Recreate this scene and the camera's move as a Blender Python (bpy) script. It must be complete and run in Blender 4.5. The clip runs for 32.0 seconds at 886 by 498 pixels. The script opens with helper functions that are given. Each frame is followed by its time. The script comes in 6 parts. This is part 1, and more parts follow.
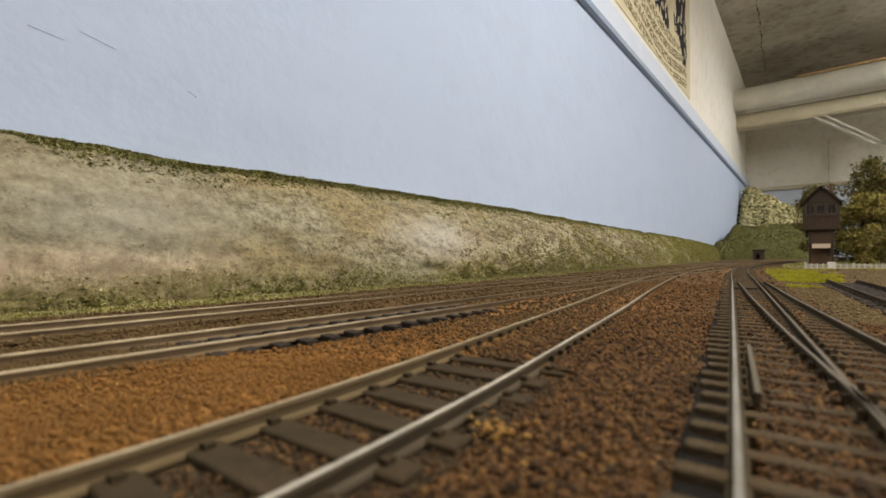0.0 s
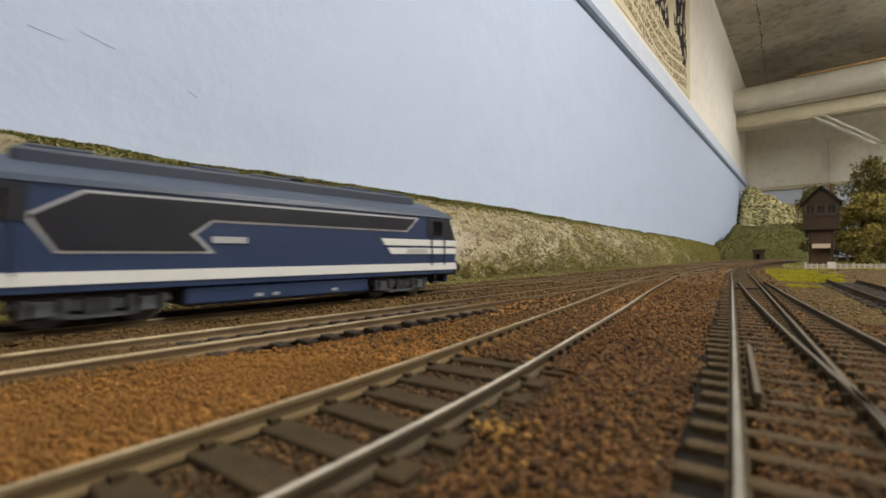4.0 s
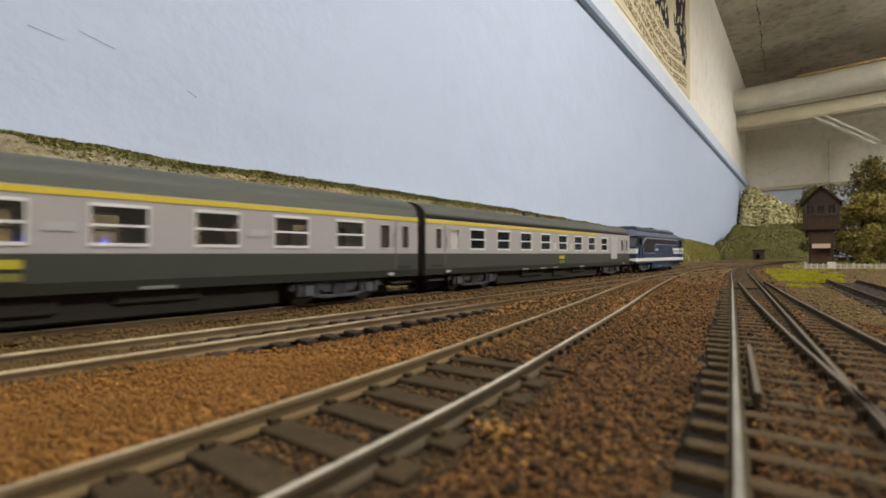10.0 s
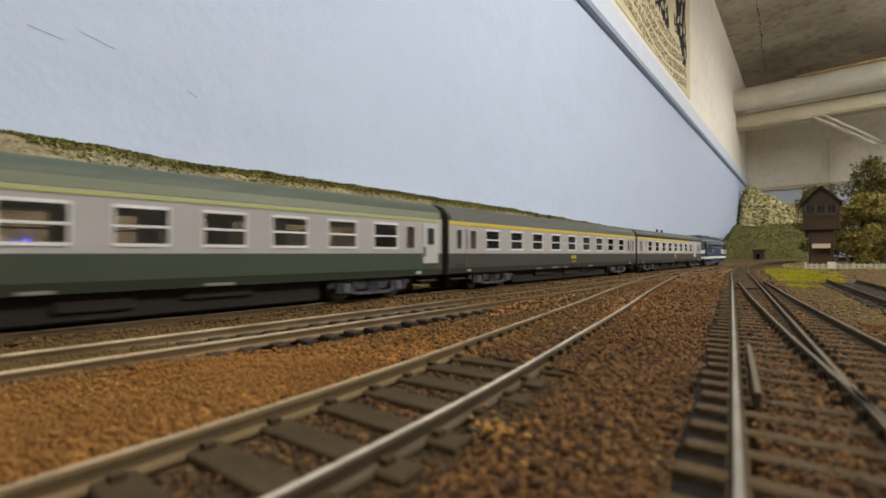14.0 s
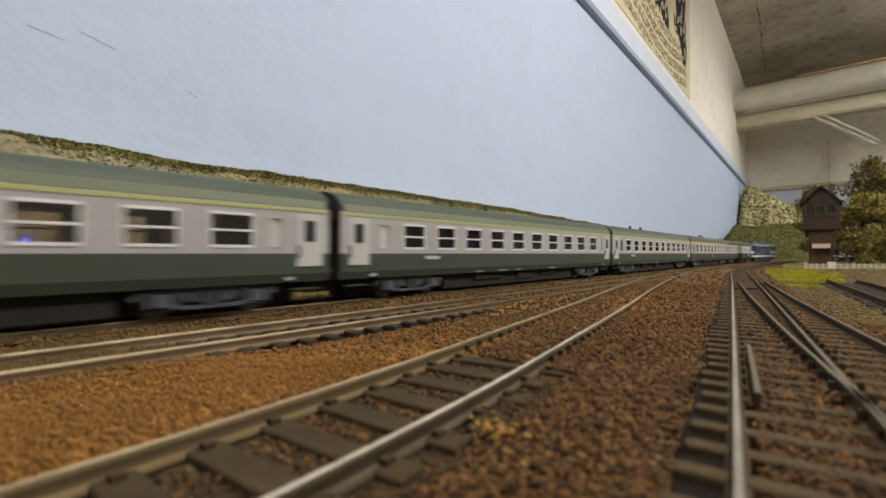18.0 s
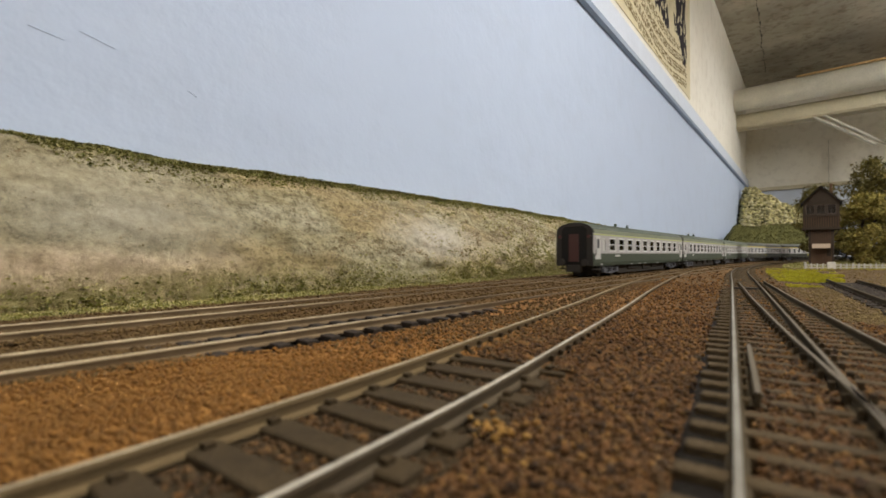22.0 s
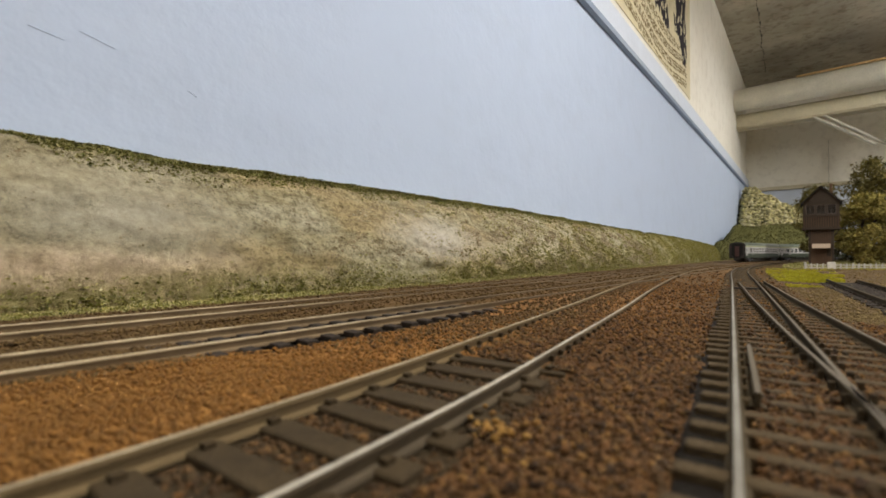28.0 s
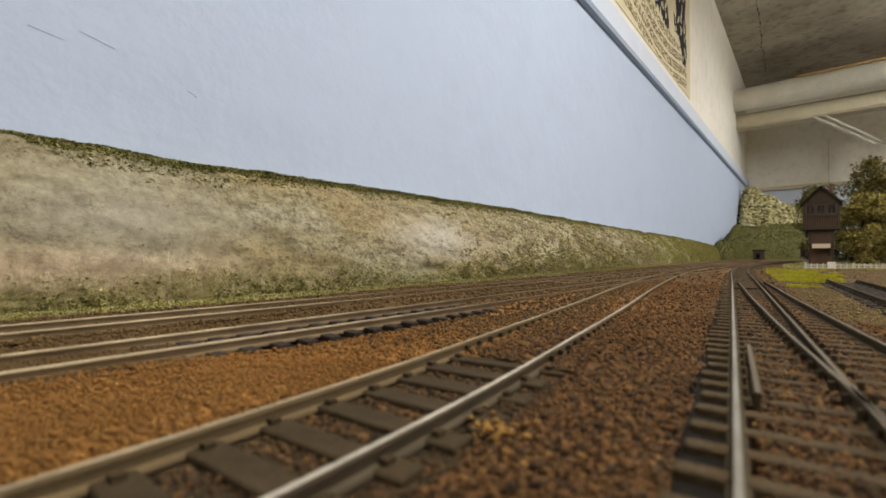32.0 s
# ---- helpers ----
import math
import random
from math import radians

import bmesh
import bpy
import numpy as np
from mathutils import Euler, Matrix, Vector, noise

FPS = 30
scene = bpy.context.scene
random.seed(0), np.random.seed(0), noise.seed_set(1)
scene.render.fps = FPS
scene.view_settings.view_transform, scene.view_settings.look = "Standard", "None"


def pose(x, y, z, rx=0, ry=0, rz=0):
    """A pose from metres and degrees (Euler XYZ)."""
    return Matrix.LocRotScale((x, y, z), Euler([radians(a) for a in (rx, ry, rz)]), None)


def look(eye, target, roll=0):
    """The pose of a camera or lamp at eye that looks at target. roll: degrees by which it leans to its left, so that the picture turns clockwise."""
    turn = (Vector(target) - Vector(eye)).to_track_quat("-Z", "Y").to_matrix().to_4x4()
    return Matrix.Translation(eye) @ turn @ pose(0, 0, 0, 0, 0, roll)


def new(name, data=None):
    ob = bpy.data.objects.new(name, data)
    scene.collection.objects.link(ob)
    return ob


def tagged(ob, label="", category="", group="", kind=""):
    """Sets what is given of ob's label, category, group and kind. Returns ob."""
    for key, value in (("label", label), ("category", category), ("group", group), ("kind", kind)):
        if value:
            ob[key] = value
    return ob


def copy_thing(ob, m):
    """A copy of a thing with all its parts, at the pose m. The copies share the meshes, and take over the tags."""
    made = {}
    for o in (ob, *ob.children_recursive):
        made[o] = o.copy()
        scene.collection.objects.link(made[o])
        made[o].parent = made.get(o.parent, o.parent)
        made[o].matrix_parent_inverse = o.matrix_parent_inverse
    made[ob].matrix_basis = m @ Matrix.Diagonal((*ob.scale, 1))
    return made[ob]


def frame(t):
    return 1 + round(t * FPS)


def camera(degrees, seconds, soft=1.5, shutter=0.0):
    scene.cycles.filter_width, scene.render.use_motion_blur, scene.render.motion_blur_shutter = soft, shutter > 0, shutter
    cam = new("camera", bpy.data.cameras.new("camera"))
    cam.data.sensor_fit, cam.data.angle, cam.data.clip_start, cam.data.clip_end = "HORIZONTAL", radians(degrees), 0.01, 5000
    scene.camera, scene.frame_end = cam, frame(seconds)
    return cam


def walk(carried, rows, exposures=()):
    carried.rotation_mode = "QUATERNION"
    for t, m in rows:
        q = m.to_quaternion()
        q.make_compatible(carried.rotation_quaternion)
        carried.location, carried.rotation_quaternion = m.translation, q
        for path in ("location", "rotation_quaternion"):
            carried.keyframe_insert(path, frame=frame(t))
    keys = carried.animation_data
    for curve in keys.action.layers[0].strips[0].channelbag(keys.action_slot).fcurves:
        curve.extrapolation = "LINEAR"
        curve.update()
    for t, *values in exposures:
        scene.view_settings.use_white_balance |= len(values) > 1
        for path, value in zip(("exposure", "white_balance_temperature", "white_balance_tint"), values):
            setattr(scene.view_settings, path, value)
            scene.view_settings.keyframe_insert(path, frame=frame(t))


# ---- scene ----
HALF_WIDTH, FOCAL = 784.0, 780.0
EYE = 0.023                       # the lens above the baseboard
RAIL = 0.0035                     # rail head above the baseboard
THETA = math.atan2(641.0, 780.0)  # bearing of the long wall
VEER = math.atan2(691.0, 780.0) - THETA  # by which the main line turns away from that wall
AHEAD = Vector((math.sin(THETA), math.cos(THETA), 0))
ASIDE = Vector((-math.cos(THETA), math.sin(THETA), 0))

cam = camera(math.degrees(2 * math.atan(HALF_WIDTH / FOCAL)), 32.0, soft=1.6, shutter=0.8)
cam.data.dof.use_dof, cam.data.dof.focus_distance, cam.data.dof.aperture_fstop = True, 0.39, 26.0
CAM_POSE = pose(0, 0, EYE, 90.585, 0, 0)
walk(cam, [(0, CAM_POSE), (32, CAM_POSE)], [(0, 0.0), (32, 0.0)])


def at(s, d, z=0.0):
    """A place by its distance along the long wall, its distance from the lens towards that wall, and its height."""
    p = AHEAD * s + ASIDE * d
    return Vector((p.x, p.y, z))


# ---- light ----
world = bpy.data.worlds.new("World")
scene.world = world
world.use_nodes = True
world.node_tree.nodes["Background"].inputs[0].default_value = (0.8, 0.85, 1.0, 1)
world.node_tree.nodes["Background"].inputs[1].default_value = 0.05


def area_lamp(name, place, target, width, length, watts, colour):
    lamp = bpy.data.lights.new(name, "AREA")
    lamp.shape, lamp.size, lamp.size_y, lamp.energy, lamp.color = "RECTANGLE", width, length, watts, colour
    ob = new(name, lamp)
    ob.matrix_world = look(place, target)
    return ob


# fluorescent battens, all unseen; first and third are added fill: x, y, turn, watts, length
LAMPS = [(0.18, -0.08, 50.0, 8.2, 1.3), (1.47, -0.03, 140.0, 28.5, 0.4), (2.1, 1.5, 50.0, 10.4, 1.3)]

# ---- materials ----
MATS = {}


def nodes_of(name):
    m = bpy.data.materials.new(name)
    m.use_nodes = True
    nt = m.node_tree
    return m, nt, nt.nodes["Principled BSDF"]


def add(nt, kind, **values):
    node = nt.nodes.new(kind)
    for key, value in values.items():
        node.inputs[key].default_value = value
    return node


def noise_node(nt, coord, scale, detail=4.0, rough=0.6):
    n = add(nt, "ShaderNodeTexNoise", Scale=scale, Detail=detail, Roughness=rough)
    nt.links.new(coord, n.inputs["Vector"])
    return n.outputs["Fac"]


def ramp(nt, fac, stops):
    r = nt.nodes.new("ShaderNodeValToRGB")
    els = r.color_ramp.elements
    while len(els) < len(stops):
        els.new(0.5)
    for e, (p, c) in zip(els, stops):
        e.position, e.color = p, (*c, 1)
    nt.links.new(fac, r.inputs["Fac"])
    return r.outputs["Color"]


def mix(nt, fac, a, b, mode="MIX"):
    m = nt.nodes.new("ShaderNodeMix")
    m.data_type, m.blend_type = "RGBA", mode
    for socket, value in ((m.inputs[0], fac), (m.inputs[6], a), (m.inputs[7], b)):
        if isinstance(value, bpy.types.NodeSocket):
            nt.links.new(value, socket)
        elif isinstance(value, (int, float)):
            socket.default_value = value
        else:
            socket.default_value = (*value, 1)
    return m.outputs[2]


def bump(nt, bsdf, height, strength, distance):
    b = add(nt, "ShaderNodeBump", Strength=strength, Distance=distance)
    nt.links.new(height, b.inputs["Height"])
    nt.links.new(b.outputs["Normal"], bsdf.inputs["Normal"])


def paint(name, colour, rough=0.5, grime=0.25, scale=120.0, metal=0.0, relief=0.00005, dark=None):
    """Painted or moulded surface: its colour, worn and soiled at two scales."""
    m, nt, b = nodes_of(name)
    co = nt.nodes.new("ShaderNodeTexCoord").outputs["Object"]
    big, small = noise_node(nt, co, scale, 5), noise_node(nt, co, scale * 11, 3)
    low = dark or tuple(c * 0.6 for c in colour)
    c1 = ramp(nt, big, [(0.3, low), (0.62, colour)])
    base = mix(nt, grime, colour, c1)
    base = mix(nt, grime * 0.6, base, ramp(nt, small, [(0.35, low), (0.65, colour)]))
    nt.links.new(base, b.inputs["Base Color"])
    r = add(nt, "ShaderNodeMapRange")
    r.inputs[3].default_value, r.inputs[4].default_value = max(rough - 0.12, 0.05), min(rough + 0.12, 1)
    nt.links.new(big, r.inputs[0])
    nt.links.new(r.outputs[0], b.inputs["Roughness"])
    b.inputs["Metallic"].default_value = metal
    if rough > 0.75:
        b.inputs["Specular IOR Level"].default_value = 0.12
    if relief:
        bump(nt, b, small, 0.5, relief)
    MATS[name] = m
    return m


def two_tone_rail(name, colour, far_colour, start, end):
    """Rail colour: one tone near the lens, blending into a second farther along the line."""
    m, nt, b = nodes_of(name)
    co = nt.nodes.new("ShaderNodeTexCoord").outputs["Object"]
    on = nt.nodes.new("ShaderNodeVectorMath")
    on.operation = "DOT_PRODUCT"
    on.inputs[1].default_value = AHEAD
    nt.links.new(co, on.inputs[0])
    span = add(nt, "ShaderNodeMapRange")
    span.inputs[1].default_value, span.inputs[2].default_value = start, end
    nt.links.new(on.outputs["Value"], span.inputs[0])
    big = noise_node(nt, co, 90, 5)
    c = mix(nt, span.outputs[0], colour, far_colour)
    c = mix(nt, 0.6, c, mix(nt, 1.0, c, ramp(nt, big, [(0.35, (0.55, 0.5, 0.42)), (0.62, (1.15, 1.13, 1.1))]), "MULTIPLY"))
    nt.links.new(c, b.inputs["Base Color"])
    b.inputs["Roughness"].default_value = 0.65
    b.inputs["Specular IOR Level"].default_value = 0.3
    bump(nt, b, big, 0.3, 0.00005)
    MATS[name] = m


def islands(name, palette, rough=0.9, scale=900.0, translucent=0.0):
    """Loose pieces joined in one mesh, each with a colour of its own from the palette."""
    m, nt, b = nodes_of(name)
    geo = nt.nodes.new("ShaderNodeNewGeometry").outputs["Random Per Island"]
    co = nt.nodes.new("ShaderNodeTexCoord").outputs["Object"]
    n = len(palette)
    c = ramp(nt, geo, [(i / max(n - 1, 1), p) for i, p in enumerate(palette)])
    g = noise_node(nt, co, scale, 3)
    c = mix(nt, 0.5, c, mix(nt, 1.0, c, ramp(nt, g, [(0.3, (0.55, 0.55, 0.55)), (0.7, (1, 1, 1))]), "MULTIPLY"))
    patch = noise_node(nt, co, scale * 0.03, 3)
    c = mix(nt, 0.6, c, mix(nt, 1.0, c, ramp(nt, patch, [(0.35, (0.62, 0.58, 0.55)), (0.65, (1, 1, 1))]), "MULTIPLY"))
    nt.links.new(c, b.inputs["Base Color"])
    b.inputs["Roughness"].default_value = rough
    b.inputs["Specular IOR Level"].default_value = 0.2
    MATS[name] = m
    return m


def glass_material():
    m, nt, b = nodes_of("glass")
    nt.nodes.remove(b)
    clear = add(nt, "ShaderNodeBsdfTransparent", Color=(0.82, 0.78, 0.74, 1))
    shine = add(nt, "ShaderNodeBsdfGlossy", Roughness=0.06)
    fres = add(nt, "ShaderNodeFresnel", IOR=1.6)
    mx = nt.nodes.new("ShaderNodeMixShader")
    nt.links.new(fres.outputs[0], mx.inputs[0])
    nt.links.new(clear.outputs[0], mx.inputs[1])
    nt.links.new(shine.outputs[0], mx.inputs[2])
    nt.links.new(mx.outputs[0], nt.nodes["Material Output"].inputs["Surface"])
    MATS["glass"] = m


def glow(name, colour, strength):
    m, nt, b = nodes_of(name)
    b.inputs["Base Color"].default_value = (*colour, 1)
    b.inputs["Emission Color"].default_value = (*colour, 1)
    b.inputs["Emission Strength"].default_value = strength
    MATS[name] = m


def ground_material():
    """Baseboard scenery: bands of ballast along the line, sandy soil at the station side, turf at the verge."""
    m, nt, b = nodes_of("ground")
    co = nt.nodes.new("ShaderNodeTexCoord").outputs["Object"]
    dot = nt.nodes.new("ShaderNodeVectorMath")
    dot.operation = "DOT_PRODUCT"
    dot.inputs[1].default_value = ASIDE
    nt.links.new(co, dot.inputs[0])
    big, mid, fine = noise_node(nt, co, 18, 5), noise_node(nt, co, 160, 5), noise_node(nt, co, 1300, 3, 0.7)
    wob = add(nt, "ShaderNodeMath")
    wob.operation = "MULTIPLY_ADD"
    wob.inputs[1].default_value, wob.inputs[2].default_value = 0.02, -0.01
    nt.links.new(mid, wob.inputs[0])
    summed = add(nt, "ShaderNodeMath")
    nt.links.new(dot.outputs["Value"], summed.inputs[0])
    nt.links.new(wob.outputs[0], summed.inputs[1])
    span = add(nt, "ShaderNodeMapRange")
    span.inputs[1].default_value, span.inputs[2].default_value = -0.09, 0.27
    nt.links.new(summed.outputs[0], span.inputs[0])

    def where(d):
        return (d * 1.13 + 0.09) / 0.36
    sand, rust, orange, dirt, turf = (0.18, 0.13, 0.062), (0.11, 0.055, 0.018), (0.26, 0.128, 0.032), (0.115, 0.068, 0.024), (0.26, 0.225, 0.08)
    band = ramp(nt, span.outputs[0], [(0.0, sand), (where(-0.02), sand), (where(0.0), rust), (where(0.03), rust),
                                      (where(0.055), orange), (where(0.085), orange), (where(0.1), dirt), (where(0.17), dirt), (where(0.185), turf), (1.0, turf)])
    on = nt.nodes.new("ShaderNodeVectorMath")
    on.operation = "DOT_PRODUCT"
    on.inputs[1].default_value = AHEAD
    nt.links.new(co, on.inputs[0])
    span = add(nt, "ShaderNodeMapRange")
    span.inputs[1].default_value, span.inputs[2].default_value, span.inputs[4].default_value = 0.07, 0.3, 0.85
    nt.links.new(on.outputs["Value"], span.inputs[0])
    band = mix(nt, span.outputs[0], band, (0.095, 0.06, 0.026))
    c = mix(nt, 0.55, band, mix(nt, 1.0, band, ramp(nt, big, [(0.3, (0.5, 0.48, 0.45)), (0.65, (1.15, 1.1, 1.05))]), "MULTIPLY"))
    c = mix(nt, 0.6, c, mix(nt, 1.0, c, ramp(nt, fine, [(0.33, (0.35, 0.3, 0.28)), (0.6, (1.2, 1.15, 1.1))]), "MULTIPLY"))
    nt.links.new(c, b.inputs["Base Color"])
    b.inputs["Roughness"].default_value = 0.95
    b.inputs["Specular IOR Level"].default_value = 0.15
    bump(nt, b, fine, 0.9, 0.0006)
    MATS["ground"] = m


def rock_material():
    """Plaster rock face: pale grey washes, tan earth low down, dark pits and streaks along the strata, moss near the edges."""
    m, nt, b = nodes_of("rock_face")
    co = nt.nodes.new("ShaderNodeTexCoord").outputs["UV"]
    stretch = nt.nodes.new("ShaderNodeMapping")
    stretch.inputs["Scale"].default_value = (0.5, 1.2, 1.0)
    nt.links.new(co, stretch.inputs[0])
    big, mid = noise_node(nt, stretch.outputs[0], 14, 5, 0.6), noise_node(nt, co, 170, 8, 0.8)
    fine = noise_node(nt, co, 420, 4, 0.7)
    sep = nt.nodes.new("ShaderNodeSeparateXYZ")
    nt.links.new(co, sep.inputs[0])
    c = ramp(nt, big, [(0.36, (0.27, 0.22, 0.125)), (0.44, (0.335, 0.275, 0.16)), (0.5, (0.3, 0.267, 0.17)), (0.57, (0.335, 0.31, 0.222)), (0.66, (0.42, 0.39, 0.3))])
    streak = nt.nodes.new("ShaderNodeMapping")
    streak.inputs["Scale"].default_value = (0.3, 1.3, 1.0)
    nt.links.new(co, streak.inputs[0])
    strata = noise_node(nt, streak.outputs[0], 150, 6, 0.7)
    c = mix(nt, 0.6, c, mix(nt, 1.0, c, ramp(nt, strata, [(0.36, (0.55, 0.5, 0.4)), (0.5, (1, 0.98, 0.95)), (0.62, (1.2, 1.18, 1.12))]), "MULTIPLY"))
    c = mix(nt, 0.9, c, mix(nt, 1.0, c, ramp(nt, mid, [(0.36, (0.4, 0.35, 0.25)), (0.5, (0.97, 0.95, 0.9)), (0.62, (1.3, 1.26, 1.18))]), "MULTIPLY"))
    c = mix(nt, 0.7, c, mix(nt, 1.0, c, ramp(nt, fine, [(0.36, (0.28, 0.24, 0.17)), (0.46, (1, 1, 1)), (0.62, (1.12, 1.1, 1.06))]), "MULTIPLY"))
    for centre, size, tone in (((0.285, 0.036), (0.06, 0.02), (0.53, 0.49, 0.42)), ((0.42, 0.028), (0.11, 0.016), (0.44, 0.385, 0.265)), ((0.066, 0.04), (0.057, 0.022), (0.43, 0.395, 0.305)), ((-0.02, 0.017), (0.13, 0.009), (0.74, 0.57, 0.41)), ((-0.02, 0.06), (0.1, 0.012), (0.49, 0.43, 0.295))):
        away = nt.nodes.new("ShaderNodeMapping")
        away.vector_type = "TEXTURE"
        away.inputs["Location"].default_value, away.inputs["Scale"].default_value = (*centre, 0), (*size, 1)
        nt.links.new(co, away.inputs[0])
        far_off = nt.nodes.new("ShaderNodeVectorMath")
        far_off.operation = "LENGTH"
        nt.links.new(away.outputs[0], far_off.inputs[0])
        wob = add(nt, "ShaderNodeMath")
        nt.links.new(far_off.outputs["Value"], wob.inputs[0])
        nt.links.new(noise_node(nt, co, 70, 6, 0.7), wob.inputs[1])
        half = add(nt, "ShaderNodeMapRange")
        half.inputs[1].default_value, half.inputs[2].default_value, half.inputs[3].default_value, half.inputs[4].default_value = 0.6, 1.75, 0.85, 0.0
        nt.links.new(wob.outputs[0], half.inputs[0])
        c = mix(nt, half.outputs[0], c, mix(nt, 0.5, tone, mix(nt, 1.0, tone, ramp(nt, mid, [(0.36, (0.6, 0.57, 0.5)), (0.6, (1.1, 1.1, 1.1))]), "MULTIPLY")))
    # moss along the foot and towards the far end
    low = add(nt, "ShaderNodeMapRange")
    low.inputs[1].default_value, low.inputs[2].default_value, low.inputs[3].default_value, low.inputs[4].default_value = 0.0, 0.022, 0.75, 0.0
    nt.links.new(sep.outputs[1], low.inputs[0])
    far = add(nt, "ShaderNodeMapRange")
    far.inputs[1].default_value, far.inputs[2].default_value, far.inputs[3].default_value, far.inputs[4].default_value = 0.47, 1.22, 0.0, 0.75
    nt.links.new(sep.outputs[0], far.inputs[0])
    both = add(nt, "ShaderNodeMath")
    both.operation = "MAXIMUM"
    nt.links.new(low.outputs[0], both.inputs[0])
    nt.links.new(far.outputs[0], both.inputs[1])
    gate = add(nt, "ShaderNodeMath")
    gate.operation = "MULTIPLY"
    spots = ramp(nt, noise_node(nt, co, 130, 5, 0.7), [(0.4, (0, 0, 0)), (0.56, (1, 1, 1))])
    nt.links.new(both.outputs[0], gate.inputs[0])
    nt.links.new(spots, gate.inputs[1])
    c = mix(nt, gate.outputs[0], c, mix(nt, fine, (0.13, 0.125, 0.03), (0.32, 0.28, 0.1)))
    nt.links.new(c, b.inputs["Base Color"])
    b.inputs["Roughness"].default_value = 0.95
    b.inputs["Specular IOR Level"].default_value = 0.1
    bump(nt, b, mid, 1.0, 0.0028)
    MATS["rock_face"] = m


def plaster(name, colour, stain, scale=3.0, amount=0.6, spots=False):
    m, nt, b = nodes_of(name)
    co = nt.nodes.new("ShaderNodeTexCoord").outputs["Object"]
    big, mid, fine = noise_node(nt, co, scale, 6), noise_node(nt, co, scale * 9, 5), noise_node(nt, co, scale * 9, 8, 0.8)
    c = mix(nt, amount, colour, ramp(nt, big, [(0.35, stain), (0.6, colour)]))
    c = mix(nt, amount * 0.7, c, mix(nt, 1.0, c, ramp(nt, mid, [(0.3, (0.55, 0.52, 0.47)), (0.5, (1, 1, 1))]), "MULTIPLY"))
    if spots:
        c = mix(nt, 0.45, c, mix(nt, 1.0, c, ramp(nt, fine, [(0.35, (0.45, 0.42, 0.37)), (0.5, (1, 1, 1))]), "MULTIPLY"))
    nt.links.new(c, b.inputs["Base Color"])
    b.inputs["Roughness"].default_value = 0.9
    bump(nt, b, mid, 0.5, 0.004)
    MATS[name] = m


glass_material()
ground_material()
rock_material()
glow("blue_glow", (0.08, 0.12, 1.0), 110.0)
glow("tube_glow", (1.0, 0.97, 0.92), 22.0)
plaster("sky_board", (0.448, 0.525, 0.668), (0.434, 0.51, 0.652), 1.6, 0.12)
plaster("wall_plaster", (0.9, 0.87, 0.78), (0.78, 0.73, 0.63), 2.5, 0.35)
plaster("end_plaster", (0.9, 0.86, 0.75), (0.8, 0.75, 0.63), 3.0, 0.4)
plaster("ceiling_concrete", (0.5, 0.465, 0.385), (0.27, 0.24, 0.175), 2.6, 0.9, True)
plaster("floor_concrete", (0.35, 0.33, 0.3), (0.2, 0.19, 0.17), 2.0, 0.6)
paint("scratch_blue", (0.47, 0.555, 0.7), 0.7, 0.2, 60)
paint("trim_blue", (0.22, 0.29, 0.42), 0.5, 0.4, 20)
paint("trim_pale", (0.66, 0.72, 0.82), 0.6, 0.2, 20)
paint("pipe_paint", (0.92, 0.88, 0.76), 0.5, 0.4, 12)
paint("beam_paint", (0.62, 0.555, 0.385), 0.7, 0.4, 12)
paint("bare_wood", (0.5, 0.32, 0.13), 0.7, 0.4, 25)
paint("strut_white", (0.5, 0.47, 0.38), 0.6, 0.4, 30)
paint("strut_dark", (0.05, 0.045, 0.04), 0.7, 0.4, 30)
two_tone_rail("rail_head", (0.36, 0.33, 0.275), (0.19, 0.145, 0.085), 0.1, 0.32)
two_tone_rail("rail_cream", (0.42, 0.34, 0.215), (0.1, 0.066, 0.031), 0.05, 0.15)
two_tone_rail("rail_worn", (0.3, 0.25, 0.165), (0.17, 0.125, 0.07), 0.1, 0.32)
two_tone_rail("rail_web", (0.06, 0.043, 0.022), (0.14, 0.095, 0.045), 0.05, 0.14)
two_tone_rail("rail_earth", (0.15, 0.103, 0.053), (0.1, 0.066, 0.03), 0.07, 0.18)
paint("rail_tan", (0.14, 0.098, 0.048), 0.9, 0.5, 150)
two_tone_rail("rail_grey", (0.2, 0.185, 0.155), (0.075, 0.058, 0.038), 0.23, 0.53)
two_tone_rail("rail_dull", (0.1, 0.08, 0.055), (0.06, 0.045, 0.028), 0.23, 0.53)
paint("rail_side", (0.06, 0.043, 0.022), 0.85, 0.5, 150)
paint("sleeper", (0.088, 0.06, 0.03), 0.9, 0.8, 260, dark=(0.02, 0.014, 0.007))
paint("sleeper_brown", (0.06, 0.041, 0.02), 0.9, 0.8, 260, dark=(0.016, 0.011, 0.006))
paint("sleeper_dark", (0.036, 0.027, 0.02), 0.85, 0.6, 260)
islands("stones_rust", [(0.02, 0.011, 0.006), (0.085, 0.042, 0.014), (0.135, 0.063, 0.02), (0.058, 0.034, 0.015), (0.25, 0.128, 0.034), (0.03, 0.019, 0.011), (0.165, 0.075, 0.022), (0.1, 0.049, 0.017)])
islands("stones_umber", [(0.03, 0.016, 0.007), (0.085, 0.046, 0.017), (0.12, 0.062, 0.022), (0.06, 0.036, 0.017), (0.17, 0.09, 0.03)])
islands("stones_dark", [(0.03, 0.02, 0.01), (0.07, 0.046, 0.02), (0.1, 0.06, 0.024), (0.05, 0.036, 0.018), (0.13, 0.068, 0.026)])
